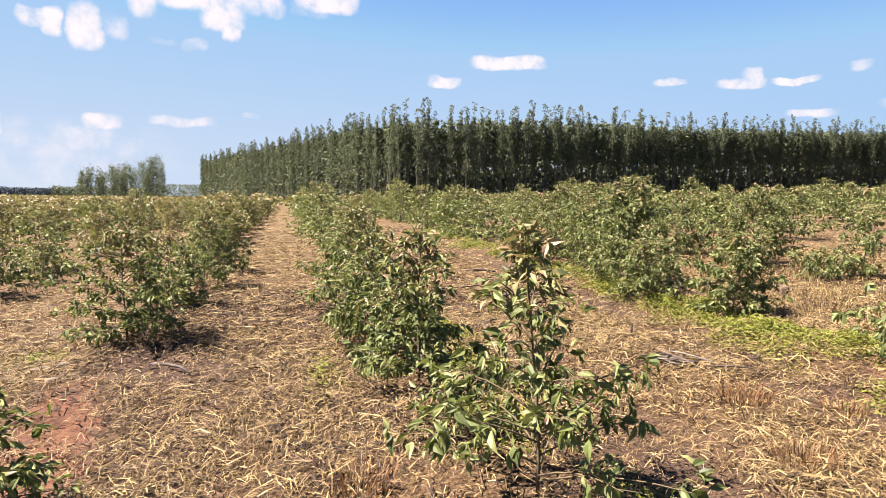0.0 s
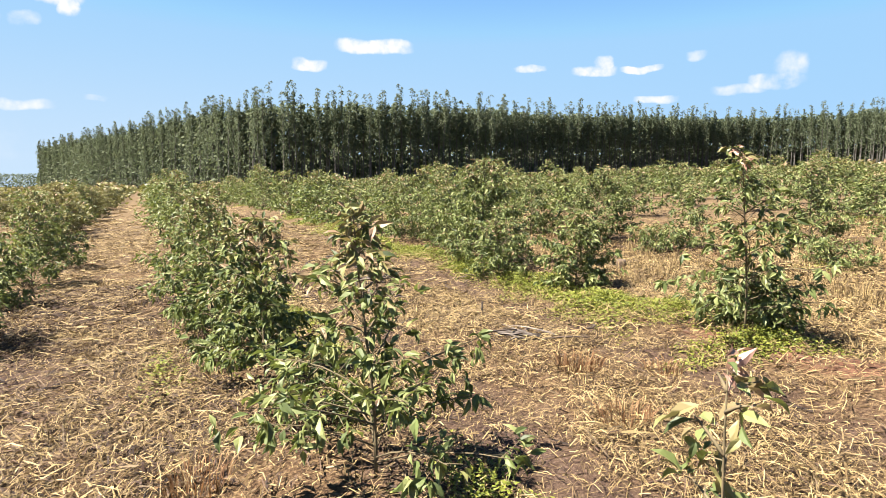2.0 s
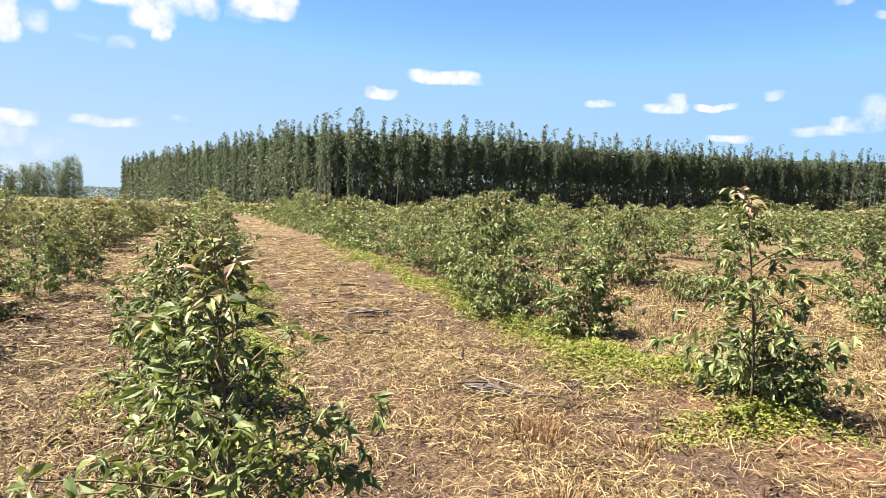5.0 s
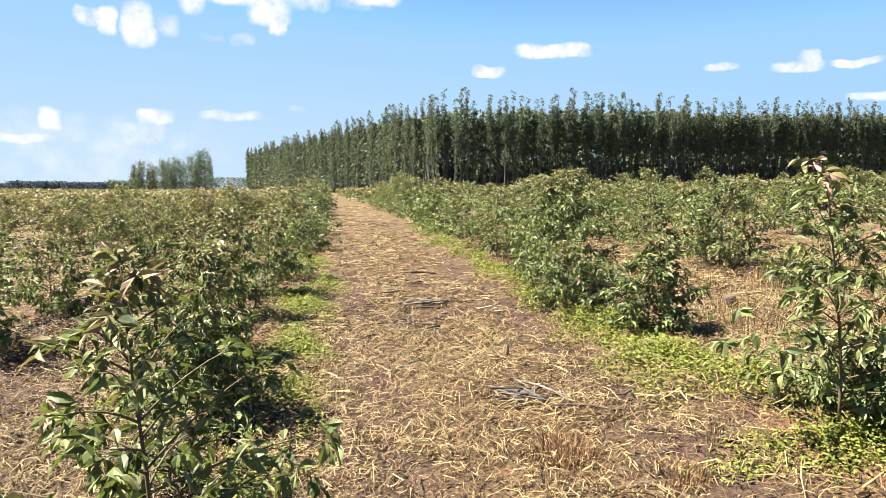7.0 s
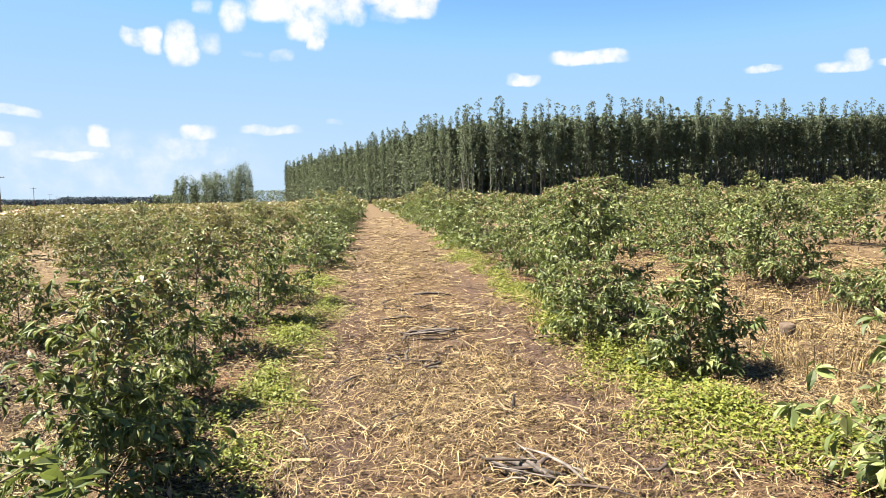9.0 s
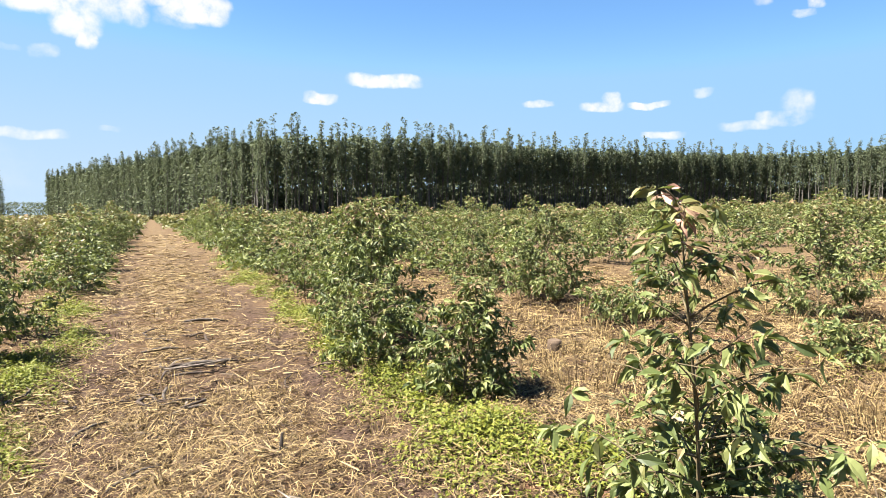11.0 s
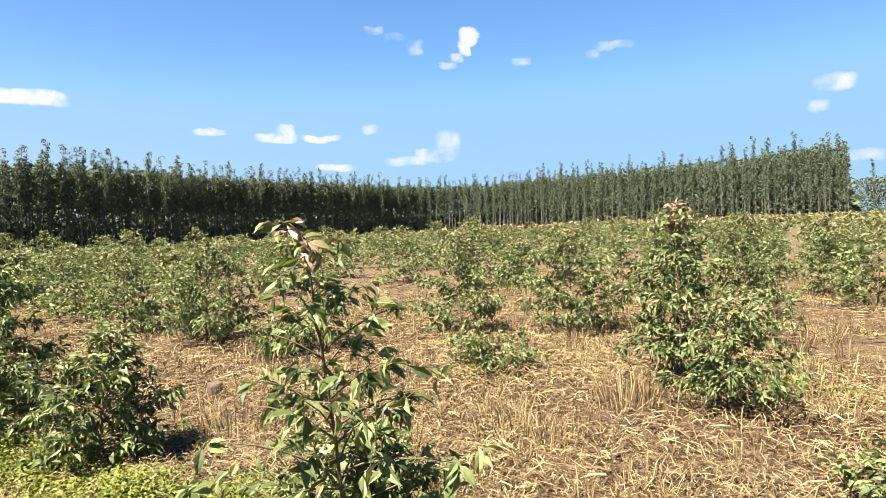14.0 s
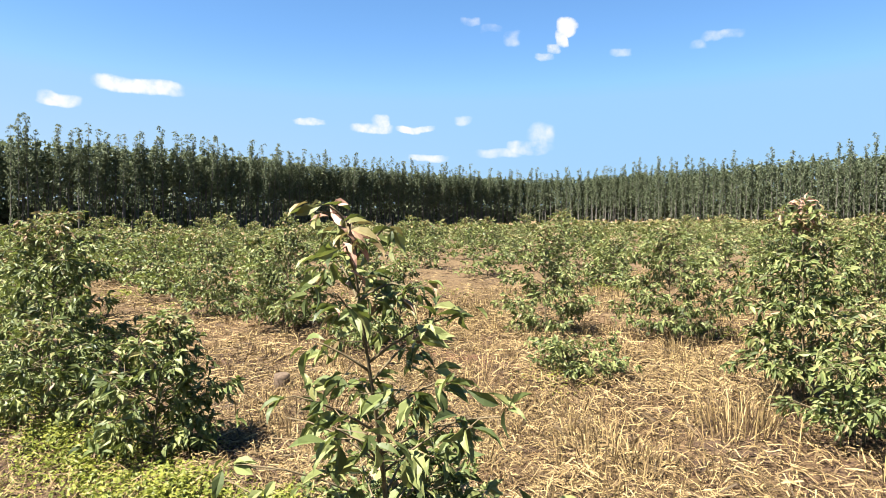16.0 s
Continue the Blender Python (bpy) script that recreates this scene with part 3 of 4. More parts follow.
LEANS = {0: (0.02, 0.0), 1: (-0.06, 0.03), 7: (-0.226, -0.131)}      # saplings that lean
for i, (x, y, tall, low, high, branches, count, singles, label) in enumerate(NEAR):
    slim = 1.0 if i in (0, 1, 7) else 0.84
    sapling(100 + i, x, y, tall, low * slim, high * slim, branches, int(count * (1.15 if i in (0, 1, 2, 7) else 1.2 if label == BUSHY else 1.65)), singles, label=label, base=0.06 if label not in (TALL, LOW) else 0.12, taper=1.5 if i == 1 else 1.3 if label in (TALL, LOW) else 0.8, leaf_len=0.07 if i == 0 else 0.083 if i == 1 else 0.088 if i == 7 else 0.074, blank=LEAF_FINE if singles > 60 else LEAF_MID, lean=LEANS.get(i), tips=0.45 if x < 2 else 0.6, shoot=0.85 if i == 0 else 1.3 if label == TALL else 1.1)

# the rest of the field
MODELS = [sapling(300 + i, 7.4 + 3.1 * (i % 4), 10.5 + 1.7 * i, 1.05 + 0.07 * i, 0.58, 0.42, 42, 960, 0, 0.09, LEAF_FAR, 0.03, SAPLING, tips=0.6) for i in range(7)]
DRY = "young eucalyptus sapling with olive and yellowish leaves in dry straw"
OLIVE_MODELS = [sapling(320 + i, -7.2 - 3.0 * (i % 3), 9.5 + 2.2 * i, 0.95 + 0.09 * i, 0.54, 0.4, 40, 800, 0, 0.09, LEAF_FAR, 0.03, DRY, tips=0.45, green=OLIVE) for i in range(4)]
TAKEN = [(p[0], p[1]) for p in NEAR] + [tuple(m.matrix_world.translation[:2]) for m in MODELS + OLIVE_MODELS]
FOREST_H = 26.0
# edge of the tall wood: bearing from +y (clockwise), distance
EDGE = [(-8.3, 425), (-4.8, 330), (-1, 268), (4.8, 208), (8, 192), (14, 190), (22, 202), (28, 222), (31.5, 238), (40, 272), (45, 300), (50, 322), (55, 318), (61, 290), (68, 271), (75, 258), (80.5, 240), (82.6, 236)]


def edge_distance(b):
    return float(np.interp(b, [e[0] for e in EDGE], [e[1] for e in EDGE]))


spots = []
for i, rx in enumerate(ROWS_X):
    gap = 1.35 if -2 < rx < 8 else 1.75
    for j in range(-1, 220):
        x = rx + rng.normal(0, 0.14)
        y = 0.8 + gap * j + rng.normal(0, 0.25) + 0.7 * (i % 3)
        x -= 0.03 * (y - 4)
        d, az = math.hypot(x, y), math.degrees(math.atan2(x, y))
        if d < 3 or d > min(300 if az < 0 else 230, edge_distance(az) - 10) or not -46 < az < 100 or rng.random() < 0.05:
            continue
        if -150 < x < -28 and abs((x + 36) * 0.9 + (y - 58) * 0.43) < 3.6:
            continue
        if (d < 12.5 and -5 < x < 5.5) or (x < 12.5 and x > 5 and 1.5 < y < 9.5) or any(math.hypot(x - a, y - b) < 1.1 for a, b in TAKEN):
            continue
        spots.append((d, x, y))
spots.sort()
NEAREST = 235
for d, x, y in spots[:NEAREST]:
    s = rng.uniform(0.82, 1.15)
    tall = rng.uniform(0.88, 1.1) * (0.86 if x > 4 and d > 9 else 1.0)
    m = pose(x, y, float(ground_z(x, y)) - 0.02, rng.normal(0, 3), rng.normal(0, 3), rng.uniform(0, 360)) @ Matrix.Diagonal((s, s, s * tall, 1))
    kinds = OLIVE_MODELS if x < -1 and rng.random() < 0.8 else MODELS
    copy_thing(kinds[int(rng.integers(len(kinds)))], m)
far, far_olive, far_young = Pile(), Pile(), Pile()
for d, x, y in spots[NEAREST:]:
    n = int(np.clip(2600 / d, 13, 105))
    h = rng.uniform(0.9, 1.35) * (0.85 if x > 2 else 1.0)
    u = rng.random(n) ** 0.75
    a = rng.random(n) * 2 * np.pi
    rad = rng.uniform(0.5, 0.75) * (1.05 - 0.75 * u) * np.sqrt(rng.random(n)) * 1.25
    at = np.stack([x + rad * np.cos(a), y + rad * np.sin(a), float(ground_z(x, y)) + 0.06 + h * u], -1)
    dr = np.stack([rng.normal(0, 1, n), rng.normal(0, 1, n), rng.normal(-0.2, 0.5, n)], -1)
    sz = rng.uniform(0.75, 1.25, n) * (0.155 + 0.0026 * d)
    tip = u > 0.9
    (far_olive if x < -1 else far).add(*leaves(LEAF_FAR, at[~tip], dr[~tip], sz[~tip], sz[~tip] * 0.55, rng.normal(0, 0.8, (~tip).sum())))
    if tip.any():
        far_young.add(*leaves(LEAF_FAR, at[tip], dr[tip], sz[tip], sz[tip] * 0.5, rng.normal(0, 0.8, tip.sum())))
# the rows go on, ever smaller, to the woods on the horizon
for i in range(3200):
    b, d = rng.uniform(-46, 1), 300 + 480 * rng.random() ** 0.8
    if d > edge_distance(b) - 8 and b > -8.5:
        continue
    x, y = d * math.sin(radians(b)), d * math.cos(radians(b))
    n = 8
    at = np.stack([x + rng.normal(0, 1.2, n), y + rng.normal(0, 1.2, n), float(ground_z(x, y)) + 1.25 * rng.random(n)], -1)
    sz = rng.uniform(0.7, 1.3, n)
    far_olive.add(*leaves(LEAF_FAR, at, rng.normal(0, 1, (n, 3)), sz, sz * 0.6, rng.normal(0, 0.8, n)))
field = tagged(new("field_saplings", far.mesh("field_saplings", FAR_LEAF)), "rows of young eucalyptus saplings across the far field", "saplings", kind="stuff")
tagged(part("olive_foliage", far_olive.mesh("olive_foliage", OLIVE), field), kind="stuff")
tagged(part("shoot_foliage", far_young.mesh("shoot_foliage", YOUNG), field), kind="stuff")


# ---- woods ----
def forest_tree_meshes(seed, tall, low=0.12, count=1050):
    """Trunk and crown: a narrow column of hanging leaves, and above it a thin leader with a few arching sprays."""
    r = np.random.default_rng(seed)
    s = np.linspace(0, 1, 9)
    line = np.stack([0.3 * np.sin(3 * s + seed), 0.3 * np.cos(2.3 * s + seed), tall * s], -1)
    wood, green = Pile(), Pile()
    wood.add(*tube(line, 0.17 * (1 - s) + 0.02, 6))
    body = r.uniform(0.84, 0.91)
    boughs = 60
    at, size = [], []
    for i in range(boughs):
        u = low + (body - low) * ((i + r.random()) / boughs) ** 0.68
        a = r.random() * 2 * np.pi
        reach = r.uniform(0.5, 1.5) * (0.55 + 0.45 * min(1, (u - low) / 0.3)) * (1.0 - 0.5 * max(0, u - 0.74) / 0.16)
        n = max(4, int(count / boughs))
        q = r.random(n) ** 0.6
        c = np.array([np.interp(u, s, line[:, 0]), np.interp(u, s, line[:, 1]), tall * u])
        at.append(c + np.stack([np.cos(a) * reach * q, np.sin(a) * reach * q, reach * (0.8 * q - 0.9 * q * q)], -1) + r.normal(0, 0.2, (n, 3)) * np.array([1, 1, 1.8]))
        size.append(r.uniform(0.28, 0.6, n))
    for k in range(int(r.integers(9, 14))):
        u = r.uniform(body - 0.02, 0.99)
        c = np.array([np.interp(u, s, line[:, 0]), np.interp(u, s, line[:, 1]), tall * u])
        a, reach, n = r.random() * 2 * np.pi, r.uniform(0.4, 1.1), 14
        q = np.linspace(0.25, 1, n)
        arch = np.stack([np.cos(a) * reach * q, np.sin(a) * reach * q, reach * (1.5 * q - 1.35 * q * q)], -1)
        wood.add(*tube(c + arch[::6], [0.03, 0.02, 0.012], 3))
        at.append(c + arch + r.normal(0, 0.1, (n, 3)))
        size.append(r.uniform(0.25, 0.5, n))
    at, size = np.concatenate(at), np.concatenate(size)
    k = len(at)
    dr = np.stack([r.normal(0, 0.8, k), r.normal(0, 0.8, k), r.normal(-1.0, 0.5, k)], -1)
    green.add(*leaves(LEAF_FAR, at, dr, size, size * 0.42, r.normal(0, 0.9, k)))
    return wood.mesh("trunk", TRUNK, True), green.mesh("crown", FOREST)


WOOD_TREE = "tall slender plantation eucalyptus with pale trunk and narrow crown"
tree_models = []
for i in range(9):
    root = new("eucalyptus_tree")
    trunk, crown = forest_tree_meshes(40 + i, FOREST_H, 0.02 if i < 3 else 0.14 if i < 6 else 0.3)
    part("trunk", trunk, root, "pale bare trunk")
    tagged(part("crown", crown, root), kind="stuff")
    tree_models.append(tagged(root, WOOD_TREE, "tree", "trees at the edge of the wood"))


def edge_point(b, back):
    d = edge_distance(b) + back
    return d * math.sin(radians(b)), d * math.cos(radians(b))


used = 0
b = EDGE[0][0]
while b < EDGE[-1][0]:
    x, y = edge_point(b + rng.normal(0, 0.12), rng.normal(0, 1.2))
    s = (rng.uniform(0.95, 1.06) if b < 58 else rng.uniform(0.86, 1.1)) * (1 + 0.11 * float(hollow(b)))
    m = pose(x, y, float(ground_z(x, y)) - 0.1, rng.normal(0, 0.8), rng.normal(0, 0.8), rng.uniform(0, 360)) @ Matrix.Diagonal((s, s, s, 1))
    if used < len(tree_models):
        tree_models[used].matrix_world = m
    else:
        copy_thing(tree_models[int(rng.integers(0, 4) if b < 7 or b > 60 else rng.integers(2, 9))], m)
    used += 1
    p, q = edge_point(b, 0), edge_point(b + 0.1, 0)
    b += 0.1 * 2.2 / max(0.05, math.hypot(q[0] - p[0], q[1] - p[1]))


def tree_clumps(pile, x, y, h, n, wide, low=0.25, big=1.0):
    z = float(ground_z(x, y))
    u = low + (1.02 - low) * rng.random(n) ** 0.8
    a = rng.random(n) * 2 * np.pi
    rad = wide * np.sqrt(rng.random(n)) * (1.1 - 0.5 * u)
    at = np.stack([x + rad * np.cos(a), y + rad * np.sin(a), z + h * u], -1)
    dr = np.stack([rng.normal(0, 1, n), rng.normal(0, 1, n), rng.normal(-0.6, 0.6, n)], -1)
    sz = rng.uniform(0.7, 1.4, n) * big
    pile.add(*leaves(LEAF_FAR, at, dr, sz, sz * 0.55, rng.normal(0, 0.9, n)))


inner_leaf, inner_wood = Pile(), Pile()
for back, n in ((1.8, 190), (4.5, 130), (9, 70), (15, 60), (24, 50), (36, 50), (52, 60)):
    b = EDGE[0][0] + 0.15
    while b < EDGE[-1][0] - 0.1:
        x, y = edge_point(b, back + rng.normal(0, 0.5))
        h = FOREST_H * rng.uniform(0.82, 0.90) * (1 + 0.11 * float(hollow(b)))
        tree_clumps(inner_leaf, x, y, h, n, 1.6 if back < 4 else 2.2, (0.1 if b < 7 or b > 60 else 0.5) if back < 8 else 0.0, 0.85 if back < 4 else 1.3 if back < 18 else 2.4)
        if back >= 9:
            # shrubs under the trees
            tree_clumps(inner_leaf, x, y, h * 0.4, 34 if back < 40 else 110, 2.2, -0.1, 2.2 if back < 40 else 3.8)
        if back < 10:
            z = float(ground_z(x, y))
            inner_wood.add(*tube([(x, y, z), (x, y, z + h * 0.9)], [0.2, 0.05], 4))
        p, q = edge_point(b, back), edge_point(b + 0.1, back)
        b += 0.1 * 2.6 / max(0.05, math.hypot(q[0] - p[0], q[1] - p[1]))
wood_stand = tagged(new("eucalyptus_wood", inner_leaf.mesh("crowns", FOREST)), "dense dark eucalyptus plantation behind its edge trees", "woods", kind="stuff")
tagged(part("trunks", inner_wood.mesh("trunks", TRUNK), wood_stand), kind="stuff")

# a separate clump of trees beyond the field, and woods on the horizon
clump_leaf = Pile()
for i in range(110):
    f = rng.random()
    b = -17.4 + 6.2 * f
    d = rng.uniform(440, 475)
    # a low end, a notch, then a crown line that climbs to the tallest trees
    h = np.interp(f, [0, 0.1, 0.2, 0.26, 0.34, 0.6, 0.78, 0.9, 1.0], [14, 21, 20, 14, 20, 22, 23, 27, 19]) * rng.uniform(0.62, 1.1)
    tree_clumps(clump_leaf, d * math.sin(radians(b)), d * math.cos(radians(b)), h, 200, rng.uniform(1.4, 2.4), 0.05, 0.8)
    k = rng.normal(0, 1, (22, 3)) * np.array([1.1, 1.1, 1.2])
    top = np.array([d * math.sin(radians(b)), d * math.cos(radians(b)), float(ground_z(d * math.sin(radians(b)), d * math.cos(radians(b)))) + h])
    clump_leaf.add(*leaves(LEAF_FAR, top + k, rng.normal(0, 1, (22, 3)), rng.uniform(0.5, 0.9, 22), rng.uniform(0.25, 0.45, 22), rng.normal(0, 0.9, 22)))
tagged(new("tree_clump", clump_leaf.mesh("tree_clump", FOREST)), "small clump of eucalyptus trees beyond the field", "trees", kind="stuff")
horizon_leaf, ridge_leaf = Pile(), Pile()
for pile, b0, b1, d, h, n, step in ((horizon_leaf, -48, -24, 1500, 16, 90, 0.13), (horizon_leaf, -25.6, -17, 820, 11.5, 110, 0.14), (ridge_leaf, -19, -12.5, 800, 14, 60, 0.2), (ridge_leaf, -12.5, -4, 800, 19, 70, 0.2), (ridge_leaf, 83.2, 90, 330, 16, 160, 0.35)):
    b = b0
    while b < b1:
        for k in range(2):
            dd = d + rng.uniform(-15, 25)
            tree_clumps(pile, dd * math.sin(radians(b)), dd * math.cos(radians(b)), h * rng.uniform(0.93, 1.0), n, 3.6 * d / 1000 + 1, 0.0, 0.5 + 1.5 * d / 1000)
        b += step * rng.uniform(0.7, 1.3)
# the blue of this band is haze given as leaf colour
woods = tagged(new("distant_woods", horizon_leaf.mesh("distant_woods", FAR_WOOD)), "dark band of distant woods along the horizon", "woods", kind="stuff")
tagged(part("nearer_ridge", ridge_leaf.mesh("nearer_ridge", FOREST), woods), kind="stuff")
x, y = 340 * math.sin(radians(84.2)), 340 * math.cos(radians(84.2))
copy_thing(tree_models[1], pose(x, y, float(ground_z(x, y)) - 0.1, 0, 0, 40))


# ---- power line ----
POLE = bark_material("weathered_pole", (0.0675, 0.0574, 0.0473), (0.135, 0.1148, 0.0945), 3.0)


def utility_pole(b, d, tall):
    x, y = 2 + d * math.sin(radians(b)), 1 + d * math.cos(radians(b))
    root = new("utility_pole")
    root.matrix_world = pose(x, y, float(ground_z(x, y)) - 0.2, 0, 0, 25)
    part("pole", mesh_of("pole", *tube([(0, 0, 0), (0, 0, tall * 0.5), (0, 0, tall)], [0.17, 0.15, 0.12], 8), POLE, True), root)
    part("crossarm", mesh_of("crossarm", *tube([(-1.1, 0, tall - 0.5), (0, 0, tall - 0.5), (1.1, 0, tall - 0.5)], [0.07, 0.08, 0.07], 4), POLE), root)
    for k in (-1.0, 0.25, 1.0):
        part("insulator", mesh_of("insulator", *tube([(k, 0, tall - 0.45), (k, 0, tall - 0.25)], [0.06, 0.04], 6), POLE), root)
    return tagged(root, "wooden utility pole with crossarm beyond the field", "utility pole", "poles of the power line")


for b, d, tall in ((-30.9, 137, 9.0), (-29.45, 190, 9.2), (-27.4, 335, 9.6), (-26.4, 520, 10.0), (-26.0, 700, 11.0), (84.7, 320, 9.0)):
    utility_pole(b, d, tall)


# ---- dirt road under the power line ----
rp = []
for k in range(60):
    cx, cy = -27 - 2.15 * k, 39 + 4.5 * k
    for side in (-2.6, -0.9, 0.9, 2.6):
        x, y = cx + side * 0.9, cy + side * 0.43
        rp.append((x, y, float(ground_z(x, y)) + 0.03))
rf = [[4 * k + j, 4 * k + j + 1, 4 * k + j + 5, 4 * k + j + 4] for k in range(59) for j in range(3)]
kk = Nodes("packed_red_earth")
earth = kk.ramp(kk.noise(0.7, 7.0, 0.6, kk.coords()), [(0.3, (0.18, 0.09, 0.052)), (0.7, (0.3, 0.175, 0.11))])
tagged(new("road", mesh_of("road", rp, rf, kk.done(kk.surface(earth, 0.95)), True)), "bare reddish dirt road along the power line", "road", kind="structure")


# ---- straw, weeds and litter ----
def straw_batch(n, place, length, width, lift, curl=0.0):
    """Strands of straw in loose wisps: a thin tapering blade each; a curl bends it at its middle."""
    wisp = 5
    n -= n % wisp
    x, y = (np.repeat(c, wisp) + rng.normal(0, 0.045 + 0.25 * length[1], n) for c in place(n // wisp))
    a = np.repeat(rng.uniform(0, np.pi, n // wisp), wisp) + rng.normal(0, 0.55, n)
    a = np.where(rng.random(n) < 0.25, rng.uniform(0, np.pi, n), a)
    L = length[0] + (length[1] - length[0]) * rng.random(n) ** 1.5
    W = rng.uniform(*width, n)
    z = ground_z(x, y) + 0.002 + lift * rng.random(n) ** 1.4
    d = np.stack([np.cos(a), np.sin(a), np.zeros(n)], -1)
    d[:, 2] = 0.058 * d[:, 0] + 0.021 * d[:, 1] + rng.normal(0, 0.12 + curl * 0.5, n)
    side = np.stack([-np.sin(a), np.cos(a), rng.normal(0, 0.6, n)], -1)
    c = np.stack([x, y, z], -1)
    p, q = c - d * (L / 2)[:, None], c + d * (L / 2)[:, None]
    w = side * (W / 2)[:, None]
    if not curl:
        v = np.stack([p - w, p + w, q - w * 0.5, q + w * 0.5], 1).reshape(-1, 3)
        return v, np.arange(n)[:, None] * 4 + np.array([0, 2, 3, 1])
    m = c + np.stack([-np.sin(a), np.cos(a), np.zeros(n)], -1) * (L * rng.normal(0, curl * 0.6, n))[:, None]
    m[:, 2] += L * np.abs(rng.normal(0, curl * 0.6, n))
    v = np.stack([p - w * 0.7, p + w * 0.7, m - w, m + w, q - w * 0.4, q + w * 0.4], 1).reshape(-1, 3)
    o = np.arange(n)[:, None] * 6
    return v, np.concatenate([o + np.array([0, 2, 3, 1]), o + np.array([2, 4, 5, 3])])


def scatter(x0, x1, y0, y1, keep=0.35):
    """Places strewn over a patch of field, thinner on the beds under the rows."""
    def place(n):
        xs, ys = [], []
        got = 0
        while got < n:
            x, y = rng.uniform(x0, x1, n), rng.uniform(y0, y1, n)
            thin = np.clip(row_offset(x, y) / 0.7, keep, 1) * np.clip(2.3 * patches(x, y, 0.9, 5) + 1.6 * patches(x, y, 0.24, 6) - 1.15, 0.3, 1) * np.where((x < 0.5) & (y < 9), 0.85, 1.0)
            bare_spot = np.exp(-((x + 1.35 - 0.16 * np.sin(2.3 * y)) / 0.24) ** 2 - ((y - 4.0) / 1.3) ** 2)
            ok = rng.random(n) < np.clip(thin + 0.08, 0, 1) * (1 - 0.68 * np.clip(lane_mask(x, y), 0, 1) * np.clip(2.2 * patches(x, y, 0.5, 8), 0.3, 1)) * (1 - 0.75 * bare_spot) * (1 - 0.75 * np.minimum(worn_spot(x, y), 1))
            xs.append(x[ok])
            ys.append(y[ok])
            got += int(ok.sum())
        return np.concatenate(xs)[:n], np.concatenate(ys)[:n]
    return place


straw = Pile()
straw.add(*straw_batch(110000, scatter(-2.6, 6.6, 1.3, 6.6), (0.02, 0.12), (0.002, 0.0055), 0.055, 0.32))
straw.add(*straw_batch(30000, scatter(-4.5, 10, 1.2, 9.5), (0.03, 0.16), (0.003, 0.0075), 0.06, 0.3))
straw.add(*straw_batch(5000, scatter(-4, 9, 1.2, 8.5), (0.12, 0.32), (0.003, 0.006), 0.07, 0.1))
straw.add(*straw_batch(24000, scatter(4.8, 9.2, 1.5, 6.6, 0.85), (0.04, 0.18), (0.003, 0.0075), 0.07, 0.28))
straw.add(*straw_batch(60000, scatter(-3.5, 10, 6.5, 17), (0.04, 0.18), (0.004, 0.009), 0.07))
straw.add(*straw_batch(30000, scatter(-9, 15, 1, 24), (0.05, 0.24), (0.005, 0.011), 0.07))
straw.add(*straw_batch(16000, scatter(-18, 26, 17, 40), (0.12, 0.4), (0.012, 0.022), 0.08))
straw.add(*straw_batch(36000, scatter(8.5, 18, 0.5, 10, 0.7), (0.05, 0.2), (0.004, 0.009), 0.07))
litter = Pile()
litter.add(*straw_batch(30000, scatter(-3, 8, 1.2, 8, 0.8), (0.02, 0.12), (0.003, 0.009), 0.03, 0.25))
litter.add(*straw_batch(12000, scatter(-1.7, 0.7, 2.4, 9, 0.9), (0.03, 0.14), (0.004, 0.012), 0.04, 0.25))
litter.add(*straw_batch(18000, scatter(-7, 15, 1, 22, 0.8), (0.05, 0.2), (0.006, 0.014), 0.04))
tagged(new("plant_litter", litter.mesh("plant_litter", DEBRIS)), "brown plant litter among the straw", "litter", kind="stuff")
tagged(new("straw_mulch", straw.mesh("straw_mulch", STRAW)), "loose dry straw strewn between the sapling rows", "straw", kind="stuff")


def blades(pile, x, y, n, tall, spread, width):
    """Standing dry blades that lean outwards from (x, y)."""
    a = rng.random(n) * 2 * np.pi
    r0 = spread * np.sqrt(rng.random(n))
    foot = np.stack([x + r0 * np.cos(a), y + r0 * np.sin(a)], -1)
    z = ground_z(foot[:, 0], foot[:, 1]) - 0.01
    h = tall * rng.uniform(0.5, 1.1, n)
    lean = rng.uniform(0.1, 0.7, n)
    out = np.stack([np.cos(a), np.sin(a)], -1) + rng.normal(0, 0.5, (n, 2))
    base = np.concatenate([foot, z[:, None]], 1)
    mid = base + np.concatenate([out * (h * lean * 0.35)[:, None], (h * 0.6)[:, None]], 1)
    tip = base + np.concatenate([out * (h * lean)[:, None], (h * (1 - 0.35 * lean))[:, None]], 1)
    t = rng.random(n) * np.pi
    w = np.stack([np.cos(t), np.sin(t), np.zeros(n)], -1) * width / 2
    v = np.stack([base - w, base + w, mid - w, mid + w, tip], 1).reshape(-1, 3)
    o = np.arange(n)[:, None] * 5
    f = np.concatenate([o + np.array([0, 1, 3]), o + np.array([0, 3, 2]), o + np.array([2, 3, 4])])
    pile.add(v, f)


stubble = Pile()
px, py = scatter(-4, 12, 1.5, 16, 0.5)(2300)
for x, y in zip(px, py):
    blades(stubble, x, y, int(rng.integers(5, 14)), rng.uniform(0.05, 0.16), 0.07, 0.006)
px, py = scatter(5.0, 17, 1.0, 9, 0.5)(1100)
for x, y in zip(px, py):
    blades(stubble, x, y, int(rng.integers(8, 16)), rng.uniform(0.12, 0.3), 0.09, 0.006)
tagged(new("dry_stubble", stubble.mesh("dry_stubble", STRAW)), "short dry grass stubble standing in the straw", "dry grass", kind="stuff")

